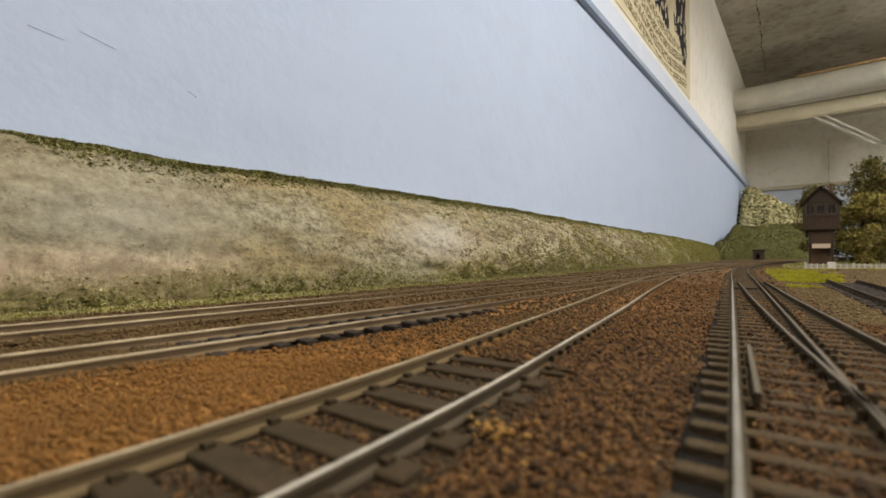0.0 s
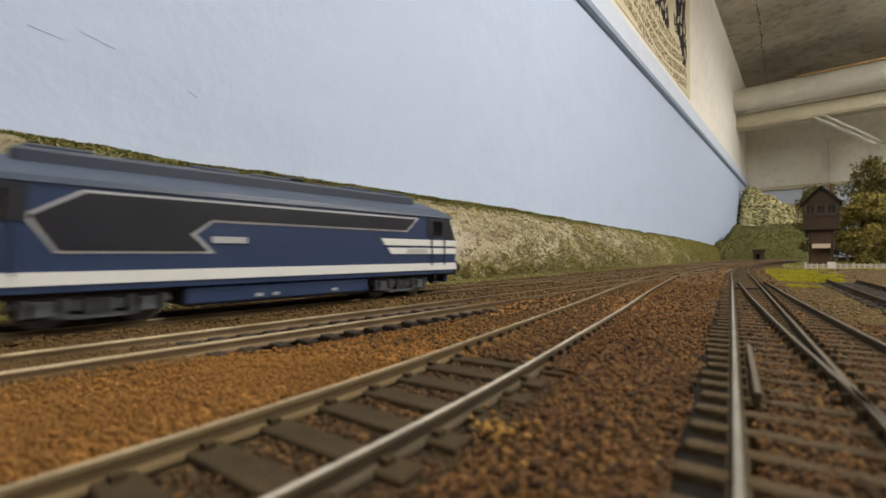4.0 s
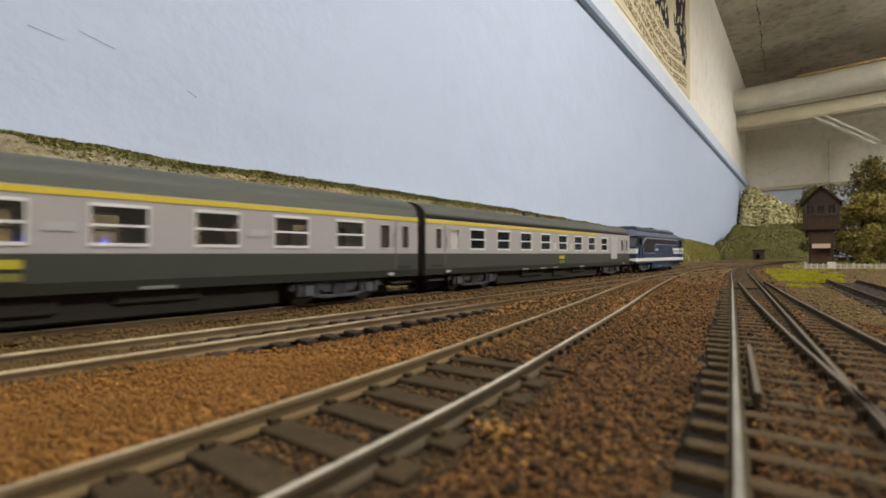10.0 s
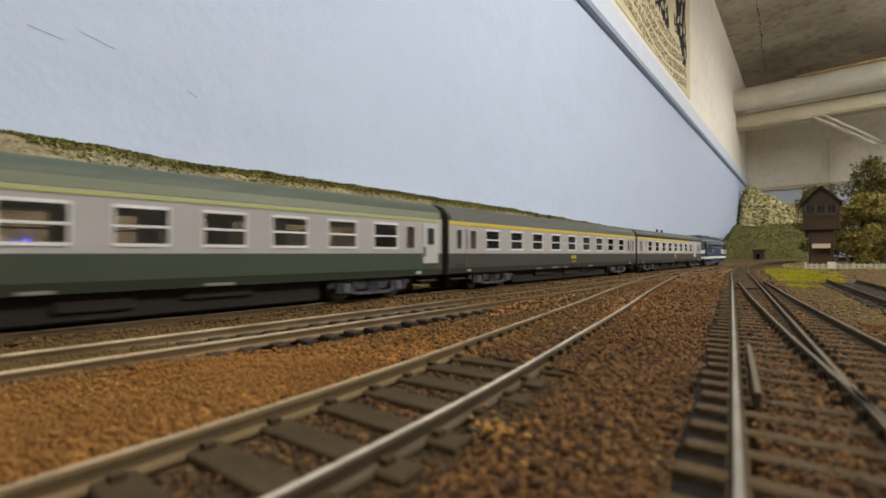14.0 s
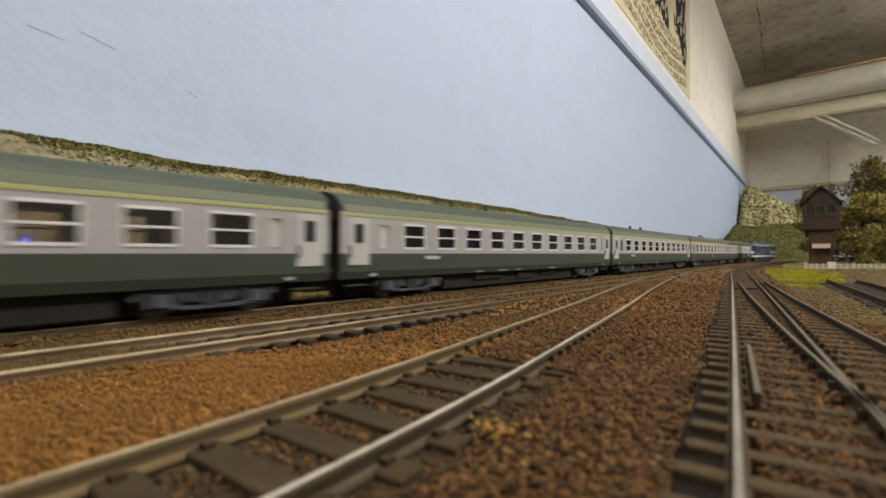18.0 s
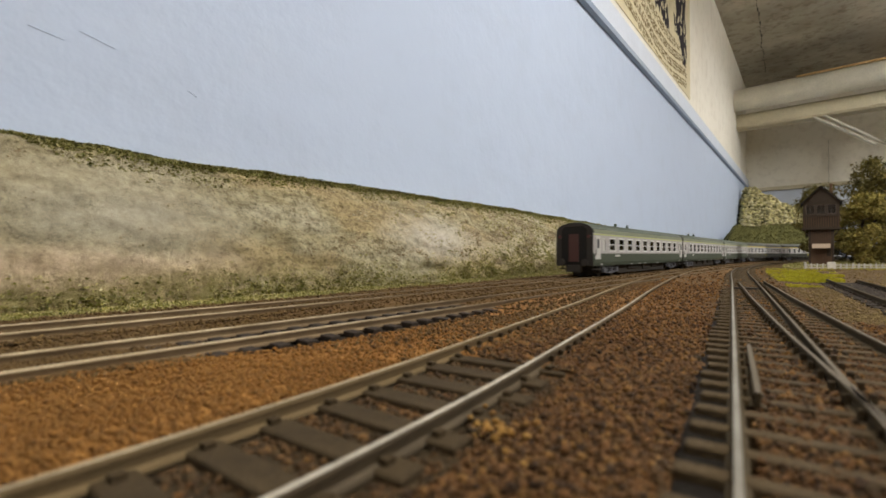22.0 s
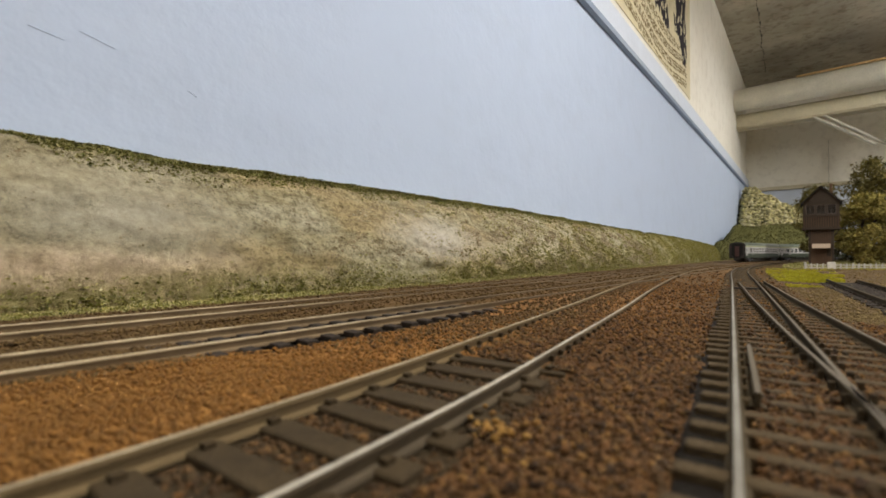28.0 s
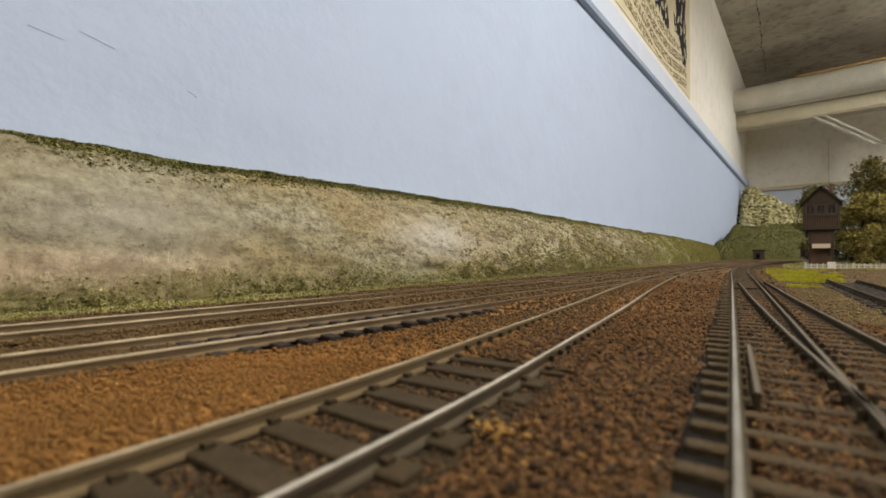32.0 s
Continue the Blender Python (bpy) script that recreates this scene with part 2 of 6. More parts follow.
# Near-black fill; beside the siding it paints the shade in deep gaps.
islands("stones_black", [(0.016, 0.012, 0.009), (0.03, 0.023, 0.016), (0.045, 0.032, 0.02), (0.024, 0.019, 0.014)])
paint("bed_black", (0.015, 0.011, 0.008), 0.95, 0.6, 220, relief=0.0004, dark=(0.01, 0.008, 0.006))
paint("track_dirt", (0.045, 0.03, 0.014), 0.95, 0.8, 220, relief=0.0004, dark=(0.014, 0.01, 0.005))
islands("stones_ochre", [(0.24, 0.12, 0.025), (0.36, 0.2, 0.05), (0.15, 0.075, 0.02), (0.28, 0.14, 0.03)])
islands("stones_orange", [(0.19, 0.086, 0.018), (0.28, 0.13, 0.026), (0.23, 0.112, 0.026), (0.2, 0.1, 0.026), (0.3, 0.14, 0.032), (0.14, 0.068, 0.02)])
islands("stones_dirt", [(0.07, 0.042, 0.015), (0.12, 0.072, 0.025), (0.1, 0.06, 0.021), (0.145, 0.09, 0.03), (0.115, 0.066, 0.021)])
islands("stones_sand", [(0.15, 0.1, 0.036), (0.2, 0.14, 0.052), (0.17, 0.12, 0.045), (0.23, 0.17, 0.07)])
islands("turf_green", [(0.07, 0.078, 0.013), (0.21, 0.215, 0.034), (0.44, 0.39, 0.125), (0.13, 0.14, 0.02), (0.66, 0.58, 0.33), (0.28, 0.265, 0.05), (0.5, 0.44, 0.17), (0.6, 0.52, 0.26)])
islands("moss_straw", [(0.1, 0.105, 0.014), (0.3, 0.275, 0.04), (0.44, 0.38, 0.09), (0.08, 0.08, 0.014), (0.34, 0.31, 0.045), (0.62, 0.54, 0.26), (0.19, 0.18, 0.026)])
islands("turf_brow", [(0.1, 0.11, 0.022), (0.23, 0.225, 0.058), (0.36, 0.33, 0.11), (0.16, 0.165, 0.036), (0.5, 0.44, 0.2), (0.08, 0.092, 0.02)])
islands("turf_yellow", [(0.5, 0.47, 0.018), (0.62, 0.56, 0.028), (0.33, 0.33, 0.016), (0.6, 0.52, 0.05), (0.24, 0.25, 0.018)])
islands("leaf_olive", [(0.11, 0.098, 0.02), (0.34, 0.28, 0.068), (0.24, 0.205, 0.046), (0.46, 0.36, 0.1), (0.16, 0.148, 0.036)])
islands("leaf_moss", [(0.065, 0.06, 0.015), (0.18, 0.15, 0.04), (0.13, 0.115, 0.028), (0.28, 0.22, 0.065), (0.09, 0.085, 0.023)])
islands("leaf_dark", [(0.03, 0.03, 0.01), (0.06, 0.055, 0.018), (0.085, 0.07, 0.024)])
islands("stones_chalk", [(0.36, 0.305, 0.19), (0.31, 0.255, 0.145), (0.42, 0.365, 0.25), (0.15, 0.115, 0.058), (0.33, 0.25, 0.14), (0.38, 0.31, 0.19), (0.23, 0.178, 0.09), (0.36, 0.265, 0.155)])
islands("rubble_cream", [(0.8, 0.7, 0.45), (0.66, 0.55, 0.32), (0.85, 0.76, 0.55), (0.4, 0.33, 0.17)])
islands("rock_patch", [(0.5, 0.46, 0.16), (0.8, 0.72, 0.38), (0.06, 0.058, 0.015), (0.68, 0.6, 0.3), (0.1, 0.095, 0.025), (0.85, 0.77, 0.48), (0.07, 0.068, 0.018)])
paint("mound_turf", (0.12, 0.112, 0.034), 0.95, 0.8, 25, relief=0.002, dark=(0.07, 0.07, 0.02))
islands("mound_flock", [(0.065, 0.066, 0.016), (0.1, 0.096, 0.027), (0.125, 0.115, 0.035), (0.08, 0.078, 0.02)])
paint("bark", (0.06, 0.045, 0.03), 0.9, 0.6, 90)
paint("loco_blue", (0.023, 0.042, 0.1), 0.4, 0.25, 60)
paint("loco_roof", (0.03, 0.04, 0.062), 0.5, 0.3, 60)
paint("loco_rim", (0.038, 0.055, 0.09), 0.45, 0.25, 60)
paint("loco_white", (0.72, 0.72, 0.68), 0.4, 0.15, 60)
paint("loco_silver", (0.45, 0.45, 0.45), 0.4, 0.15, 60)
paint("loco_black", (0.011, 0.012, 0.018), 0.45, 0.3, 60)
paint("coach_grey", (0.385, 0.365, 0.35), 0.78, 0.12, 40)
paint("coach_green", (0.034, 0.036, 0.025), 0.7, 0.2, 40)
paint("coach_bottle", (0.035, 0.047, 0.026), 0.7, 0.2, 40)
paint("roof_dark", (0.037, 0.039, 0.028), 0.6, 0.3, 40)
paint("roof_green", (0.03, 0.043, 0.022), 0.6, 0.3, 40)
# Two paler tones that paint the sheen on the lower roof.
paint("roof_sheen", (0.085, 0.09, 0.07), 0.6, 0.2, 40)
paint("cantrail_sheen", (0.155, 0.17, 0.105), 0.55, 0.15, 40)
paint("stripe_yellow", (0.62, 0.47, 0.03), 0.5, 0.1, 60)
paint("emblem_yellow", (0.42, 0.36, 0.02), 0.5, 0.3, 60)
paint("emblem_olive", (0.17, 0.16, 0.03), 0.6, 0.6, 200)
paint("stripe_lime", (0.38, 0.41, 0.14), 0.6, 0.1, 60)
paint("frame_white", (0.66, 0.65, 0.635), 0.6, 0.08, 80)
paint("door_pale", (0.47, 0.46, 0.43), 0.5, 0.12, 60)
paint("door_grey", (0.4, 0.4, 0.39), 0.5, 0.12, 60)
paint("bogie_grey", (0.1, 0.1, 0.112), 0.75, 1.0, 300, dark=(0.02, 0.02, 0.024))
paint("bogie_teal", (0.12, 0.128, 0.138), 0.75, 0.8, 260, dark=(0.035, 0.038, 0.042))
paint("bogie_dark", (0.065, 0.062, 0.066), 0.75, 0.8, 260, dark=(0.02, 0.02, 0.02))
paint("under_black", (0.048, 0.042, 0.036), 0.8, 0.4, 100)
paint("wheel_steel", (0.16, 0.15, 0.14), 0.4, 0.3, 100, 0.7)
paint("rubber", (0.02, 0.018, 0.017), 0.85, 0.3, 100)
paint("seat_beige", (0.78, 0.73, 0.6), 0.7, 0.2, 100)
paint("cabin_brown", (0.42, 0.335, 0.235), 0.8, 0.2, 100)
paint("plate_dull", (0.2, 0.2, 0.18), 0.6, 0.3, 100)
paint("seam_grey", (0.12, 0.115, 0.11), 0.6, 0.3, 100)
paint("lens_red", (0.08, 0.01, 0.008), 0.3, 0.1, 100)
paint("red_door", (0.06, 0.018, 0.013), 0.6, 0.3, 100)
paint("lamp_clear", (0.8, 0.8, 0.75), 0.15, 0.05, 100)
paint("timber_dark", (0.068, 0.05, 0.036), 0.85, 0.6, 60)
paint("timber_red", (0.13, 0.078, 0.048), 0.85, 0.6, 60)
paint("frame_brown", (0.16, 0.12, 0.1), 0.8, 0.4, 60)
paint("tile_dark", (0.03, 0.025, 0.022), 0.85, 0.5, 60)
paint("awning_pale", (0.31, 0.235, 0.165), 0.8, 0.3, 60)
paint("fence_white", (0.52, 0.48, 0.41), 0.7, 0.5, 200)
paint("paper", (0.76, 0.68, 0.46), 0.8, 0.35, 6)
paint("ink", (0.03, 0.024, 0.03), 0.8, 0.3, 12)
paint("ink_brown", (0.25, 0.18, 0.085), 0.8, 0.3, 12)
paint("device_black", (0.02, 0.02, 0.02), 0.5, 0.1, 60)


# ---- building helpers ----
def mesh_object(name, verts, faces, mat, parent=None, label="", uvs=None, smooth=False):
    me = bpy.data.meshes.new(name)
    me.from_pydata([tuple(v) for v in verts], [], faces)
    if mat:
        me.materials.append(MATS[mat])
    if uvs is not None:
        layer = me.uv_layers.new(name="UVMap")
        for loop in me.loops:
            layer.data[loop.index].uv = uvs[loop.vertex_index]
    if smooth:
        me.polygons.foreach_set("use_smooth", [True] * len(me.polygons))
    me.update()
    ob = new(name, me)
    if parent:
        ob.parent = parent
    if label:
        ob["label"] = label
    return ob


def part(name, bm, mat, parent=None, label="", smooth=False):
    """Links a bmesh as one mesh object under a thing or a part."""
    bmesh.ops.recalc_face_normals(bm, faces=bm.faces)
    me = bpy.data.meshes.new(name)
    if smooth:
        for face in bm.faces:
            face.smooth = True
    bm.to_mesh(me)
    bm.free()
    me.materials.append(MATS[mat])
    ob = new(name, me)
    if parent:
        ob.parent = parent
    if label:
        ob["label"] = label
    return ob


def again(ob, m, parent=None):
    """Another object on the same mesh, at the pose m."""
    o = bpy.data.objects.new(ob.name.split(".")[0], ob.data)
    scene.collection.objects.link(o)
    o.parent = parent or ob.parent
    if "label" in ob:
        o["label"] = ob["label"]
    o.matrix_basis = m
    return o


def thing(name, label, category, m=None, group="", kind=""):
    ob = new(name)
    ob.empty_display_size = 0.01
    if m is not None:
        ob.matrix_basis = m
    return tagged(ob, label, category, group, kind)


def block(bm, x0, x1, y0, y1, z0, z1, bevel=0.0, m=None):
    got = bmesh.ops.create_cube(bm, size=1.0, matrix=Matrix.Translation(((x0 + x1) / 2, (y0 + y1) / 2, (z0 + z1) / 2)) @ Matrix.Diagonal((x1 - x0, y1 - y0, z1 - z0, 1)))
    verts = got["verts"]
    if bevel:
        edges = list({e for v in verts for e in v.link_edges})
        made = bmesh.ops.bevel(bm, geom=edges, offset=bevel, segments=1, affect="EDGES")
        verts = made["verts"]
    if m is not None:
        bmesh.ops.transform(bm, matrix=m, verts=verts)
    return bm


def boxed(name, dims, mat, parent=None, label="", bevel=0.0, m=None):
    return part(name, block(bmesh.new(), *dims, bevel, m), mat, parent, label)


def rod(bm, a, b, r0, r1=None, n=10):
    a, b = Vector(a), Vector(b)
    way = b - a
    m = Matrix.Translation((a + b) / 2) @ way.to_track_quat("Z", "Y").to_matrix().to_4x4()
    bmesh.ops.create_cone(bm, cap_ends=True, segments=n, radius1=r0, radius2=r0 if r1 is None else r1, depth=way.length, matrix=m)
    return bm


def extrude_outline(bm, outline, y0, y1):
    """A plate with an outline in x and z, from y0 to y1."""
    a = [bm.verts.new((x, y0, z)) for x, z in outline]
    b = [bm.verts.new((x, y1, z)) for x, z in outline]
    bm.faces.new(a)
    bm.faces.new(b[::-1])
    n = len(outline)
    for i in range(n):
        bm.faces.new((a[i], a[(i + 1) % n], b[(i + 1) % n], b[i]))
    return bm


def loft(bm, rings, closed=True, caps=True):
    rows = [[bm.verts.new(p) for p in ring] for ring in rings]
    n = len(rows[0])
    for r, q in zip(rows, rows[1:]):
        for i in range(n if closed else n - 1):
            bm.faces.new((r[i], r[(i + 1) % n], q[(i + 1) % n], q[i]))
    if caps and closed:
        bm.faces.new(rows[0][::-1])
        bm.faces.new(rows[-1])
    return bm


def panel(bm, x0, x1, z0, z1, holes, y0, y1):
    """A wall in x and z between y0 and y1 with rectangular openings through it."""
    xs = sorted({x0, x1, *[h[0] for h in holes], *[h[1] for h in holes]})
    zs = sorted({z0, z1, *[h[2] for h in holes], *[h[3] for h in holes]})

    def solid(i, k):
        if not (0 <= i < len(xs) - 1 and 0 <= k < len(zs) - 1):
            return False
        cx, cz = (xs[i] + xs[i + 1]) / 2, (zs[k] + zs[k + 1]) / 2
        return not any(h[0] < cx < h[1] and h[2] < cz < h[3] for h in holes)
    cache = {}

    def v(i, k, y):
        key = (i, k, y)
        if key not in cache:
            cache[key] = bm.verts.new((xs[i], y, zs[k]))
        # Strips in a lighter colour imitate light catching the curved roof edge.
        return cache[key]
    for i in range(len(xs) - 1):
        for k in range(len(zs) - 1):
            if not solid(i, k):
                continue
            bm.faces.new((v(i, k, y0), v(i + 1, k, y0), v(i + 1, k + 1, y0), v(i, k + 1, y0)))
            bm.faces.new((v(i, k, y1), v(i, k + 1, y1), v(i + 1, k + 1, y1), v(i + 1, k, y1)))
            for di, dk, a, b in ((-1, 0, (i, k), (i, k + 1)), (1, 0, (i + 1, k), (i + 1, k + 1)), (0, -1, (i, k), (i + 1, k)), (0, 1, (i, k + 1), (i + 1, k + 1))):
                if not solid(i + di, k + dk):
                    bm.faces.new((v(*a, y0), v(*b, y0), v(*b, y1), v(*a, y1)))
    return bm


def curve_through(points, xs):
    """A smooth line through the points, read at xs."""
    p = np.array(points, float)
    slope = np.gradient(p[:, 1], p[:, 0])
    i = np.clip(np.searchsorted(p[:, 0], xs) - 1, 0, len(p) - 2)
    h = p[i + 1, 0] - p[i, 0]
    t = (xs - p[i, 0]) / h
    return ((2 * t**3 - 3 * t**2 + 1) * p[i, 1] + (t**3 - 2 * t**2 + t) * h * slope[i] + (-2 * t**3 + 3 * t**2) * p[i + 1, 1] + (t**3 - t**2) * h * slope[i + 1])


def fbm(x, y, z=0.0, octaves=4):
    return noise.fractal(Vector((x, y, z)), 0.9, 2.1, octaves)


# ---- the lines of the tracks ----
MAIN_D, SPACING, CURVE_START, CURVE_RADIUS = 0.1608, 0.0495, 1.12, 1.4


def main_line(s):
    """Place and heading on the main line at s metres along it: straight, then bending to the right."""
    head = THETA + VEER
    ahead, left = Vector((math.sin(head), math.cos(head), 0)), Vector((-math.cos(head), math.sin(head), 0))
    place = left * MAIN_D + ahead * min(s, CURVE_START)
    if s > CURVE_START:
        turn = (s - CURVE_START) / CURVE_RADIUS
        place = place + (Vector((-math.cos(head + turn), math.sin(head + turn), 0)) - left) * CURVE_RADIUS
        head += turn
    return place, head


def main_points(offset, s0, s1, step):
    out = []
    for s in np.arange(s0, s1 + step / 2, step):
        p, h = main_line(float(s))
        out.append((p + Vector((-math.cos(h), math.sin(h), 0)) * offset, h))
    return out


def plan_points(points, s0, s1, step):
    xs = np.arange(s0, s1 + step / 2, step)
    ds = curve_through(points, xs)
    g = np.gradient(ds, xs)
    return [(at(float(s), float(d)), THETA - math.atan(float(k))) for s, d, k in zip(xs, ds, g)]


LINE_C = [(-0.1271, 0.0413), (-0.0465, 0.0416), (0.0112, 0.0424), (0.0464, 0.045), (0.0999, 0.0517), (0.1595, 0.0597), (0.2614, 0.0752), (0.4279, 0.0961), (0.6038, 0.1091), (0.7424, 0.1114)]
LINE_E = [(-0.1443, -0.0239), (0.0411, -0.0038), (0.1967, 0.0132), (0.3529, 0.0302), (0.5814, 0.0548), (0.7183, 0.0639), (0.9369, 0.0644), (1.3875, 0.0294), (2.0367, -0.1244)]
LINE_G = [(-0.1517, -0.052), (-0.0677, -0.0384), (0.0526, -0.0187), (0.1331, -0.0053), (0.1834, 0.0024), (0.2564, 0.013), (0.3238, 0.022), (0.3876, 0.0308)]
LINE_F = [(0.0095, -0.0555), (0.104, -0.0468), (0.2217, -0.0375), (0.3257, -0.0302), (0.4396, -0.022), (0.572, -0.0165), (0.709, -0.02)]

GAUGE_HALF = 0.0087


def sweep_rail(line, offset, z_base, parent, first=0, last=None, name="rail", mats=("rail_side", "rail_head"), bright=False):
    """A flat-bottomed rail along a line: foot, web and worn head."""
    prof = [(-0.0011, 0), (0.0011, 0), (0.0010, 0.0004), (0.0003, 0.0007), (0.0003, 0.0016), (0.00048, 0.0018), (0.00048, 0.0022), (0.00036, 0.0025), (-0.00036, 0.0025), (-0.00048, 0.0022), (-0.00048, 0.0018), (-0.0003, 0.0016), (-0.0003, 0.0007), (-0.0010, 0.0004)]
    verts, faces, mat_index = [], [], []
    pts = line[first:last]
    n = len(prof)
    for p, h in pts:
        left = Vector((-math.cos(h), math.sin(h), 0))
        for a, z in prof:
            q = p + left * (offset + a)
            verts.append((q.x, q.y, z_base + z))
    for i in range(len(pts) - 1):
        for k in range(n):
            faces.append((i * n + k, (i + 1) * n + k, (i + 1) * n + (k + 1) % n, i * n + (k + 1) % n))
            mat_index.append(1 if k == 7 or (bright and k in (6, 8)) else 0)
    faces += [tuple(range(n)), tuple(range((len(pts) - 1) * n, len(pts) * n))[::-1]]
    mat_index += [0, 0]
    ob = mesh_object(name, verts, faces, mats[0], parent)
    ob.data.materials.append(MATS[mats[1]])
    ob.data.polygons.foreach_set("material_index", mat_index)
    return ob


SLEEPER_Z = 0.00155


def sleeper_mesh(length, width, chairs, mat):
    bm = bmesh.new()
    block(bm, -length / 2, length / 2, -width / 2, width / 2, -0.0012, SLEEPER_Z, 0.00022)
    for c in chairs:
        for side in (-1, 1):
            block(bm, c + side * 0.0013 - 0.0006, c + side * 0.0013 + 0.0006, -0.0007, 0.0007, SLEEPER_Z - 0.0001, SLEEPER_Z + 0.0007, 0.0001)
    bmesh.ops.recalc_face_normals(bm, faces=bm.faces)
    me = bpy.data.meshes.new("sleeper")
    bm.to_mesh(me)
    bm.free()
    me.materials.append(MATS[mat])
    return me


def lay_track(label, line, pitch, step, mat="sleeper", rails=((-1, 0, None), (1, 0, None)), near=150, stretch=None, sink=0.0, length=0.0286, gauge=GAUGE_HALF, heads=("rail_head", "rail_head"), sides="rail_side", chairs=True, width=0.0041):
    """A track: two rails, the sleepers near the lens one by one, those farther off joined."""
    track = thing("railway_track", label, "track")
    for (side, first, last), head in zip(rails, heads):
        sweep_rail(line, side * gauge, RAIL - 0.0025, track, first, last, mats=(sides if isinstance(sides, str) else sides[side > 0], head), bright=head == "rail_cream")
    me = sleeper_mesh(length, width, (-gauge, gauge) if chairs else (), mat)
    every = max(1, round(pitch / step))
    rng = random.Random(len(label))
    far_v, far_f = [], []
    src_v, src_f = [v.co.copy() for v in me.vertices], [tuple(p.vertices) for p in me.polygons]
    count = 0
    for i in range(0, len(line), every):
        p, h = line[i]
        grow = stretch(i) if stretch else 1.0
        if grow <= 0:
            continue
        m = Matrix.Translation(p + Vector((0, 0, -sink + rng.uniform(-0.0001, 0.0001)))) @ pose(0, 0, 0, 0, 0, -math.degrees(h) + rng.uniform(-1.3, 1.3)) @ pose(0.5 * length * (grow - 1) + rng.uniform(-0.0007, 0.0007), 0, 0) @ Matrix.Diagonal((grow, 1, 1, 1))
        if p.length < 0.9 and count < near:
            o = bpy.data.objects.new("sleeper", me)
            scene.collection.objects.link(o)
            o.parent = track
            o.matrix_basis = m
            count += 1
        else:
            base = len(far_v)
            far_v += [m @ v for v in src_v]
            far_f += [tuple(base + k for k in f) for f in src_f]
    if far_v:
        tagged(mesh_object("far_sleepers", far_v, far_f, mat, track), kind="stuff")
    return track


# ---- room ----
Z_FLOOR, Z_CEIL = -1.05, EYE + 1.19
WALL_D, BOARD_D = 0.3222, 0.2962
CORNER = at(3.822, WALL_D)
END_WAY = Vector((0.746, -0.666, 0)).normalized()
BACK_LEFT = at(-2.0, WALL_D)
END_RIGHT = CORNER + END_WAY * 4.0
BACK_RIGHT = BACK_LEFT - ASIDE * 3.8


def wall(name, a, b, mat, z0=Z_FLOOR, z1=Z_CEIL, thick=0.12):
    """A wall from a to b; it has its thickness on the left of that way."""
    way = (b - a).normalized()
    out = Vector((-way.y, way.x, 0)) * thick
    foot = [a - way * 0.0, b, b + out, a + out]
    verts = [(p.x, p.y, z) for z in (z0, z1) for p in foot]
    faces = [(0, 3, 2, 1), (4, 5, 6, 7), (0, 1, 5, 4), (1, 2, 6, 5), (2, 3, 7, 6), (3, 0, 4, 7)]
    return tagged(mesh_object(name, verts, faces, mat), "whitewashed cellar wall with stains", "wall", kind="structure")


wall("wall_north", BACK_LEFT, CORNER, "wall_plaster")
wall("wall_east", CORNER, END_RIGHT, "end_plaster")
wall("wall_south", END_RIGHT, BACK_RIGHT, "wall_plaster")
wall("wall_west", BACK_RIGHT, BACK_LEFT, "wall_plaster")


def slab(name, z0, z1, mat, label, category, grow=0.2):
    mid = (BACK_LEFT + CORNER + END_RIGHT + BACK_RIGHT) / 4
    foot = [p + (p - mid).normalized() * grow for p in (BACK_LEFT, BACK_RIGHT, END_RIGHT, CORNER)]
    verts = [(p.x, p.y, z) for z in (z0, z1) for p in foot]
    faces = [(0, 3, 2, 1), (4, 5, 6, 7), (0, 1, 5, 4), (1, 2, 6, 5), (2, 3, 7, 6), (3, 0, 4, 7)]
    return tagged(mesh_object(name, verts, faces, mat), label, category, kind="structure")


slab("floor", Z_FLOOR - 0.1, Z_FLOOR, "floor_concrete", "grey concrete cellar floor", "floor")
slab("ceiling", Z_CEIL, Z_CEIL + 0.1, "ceiling_concrete", "rough grey-brown concrete ceiling with dark stains", "ceiling")


def sky_board():
    board = thing("backdrop", "pale blue painted sky board behind the railway", "backdrop", kind="structure")
    m = Matrix.Translation(at(0, BOARD_D)) @ pose(0, 0, 0, 0, 0, 90 - math.degrees(THETA))
    top = EYE + 0.44
    o = boxed("board", (-1.9, 3.81, 0.0, 0.012, -0.3, top), "sky_board", board, "pale blue painted hardboard")
    o.matrix_basis = m
    o = boxed("ledge", (-1.9, 3.81, 0.0122, 0.0222, top - 0.02, top + 0.085), "trim_pale", board, "pale upper ledge", 0.002)
    o.matrix_basis = m
    bm = bmesh.new()
    prof = [(-0.002, top - 0.012), (-0.0075, top - 0.006), (-0.0085, top + 0.004), (-0.004, top + 0.011), (0.012, top + 0.011), (0.012, top + 0.0005), (0.0, top + 0.0005)]
    loft(bm, [[(x, y, z) for y, z in prof] for x in (-1.9, 3.81)])
    for x, z, tilt, long in ((0.065, 0.116, 14, 0.008), (0.044, 0.112, 10, 0.007), (0.113, 0.1, 25, 0.003), (0.015, 0.075, 8, 0.005)):
        mark = boxed("scratch", (-long, long, -0.0003, 0.0, -0.0002, 0.0002), "scratch_blue", board, "faint pencil scratch")
        mark.matrix_basis = m @ pose(x, 0, EYE + z, 0, tilt, 0)
    o = part("moulding", bm, "trim_blue", board, "blue-grey moulding along the board's upper edge")
    o.matrix_basis = m


sky_board()


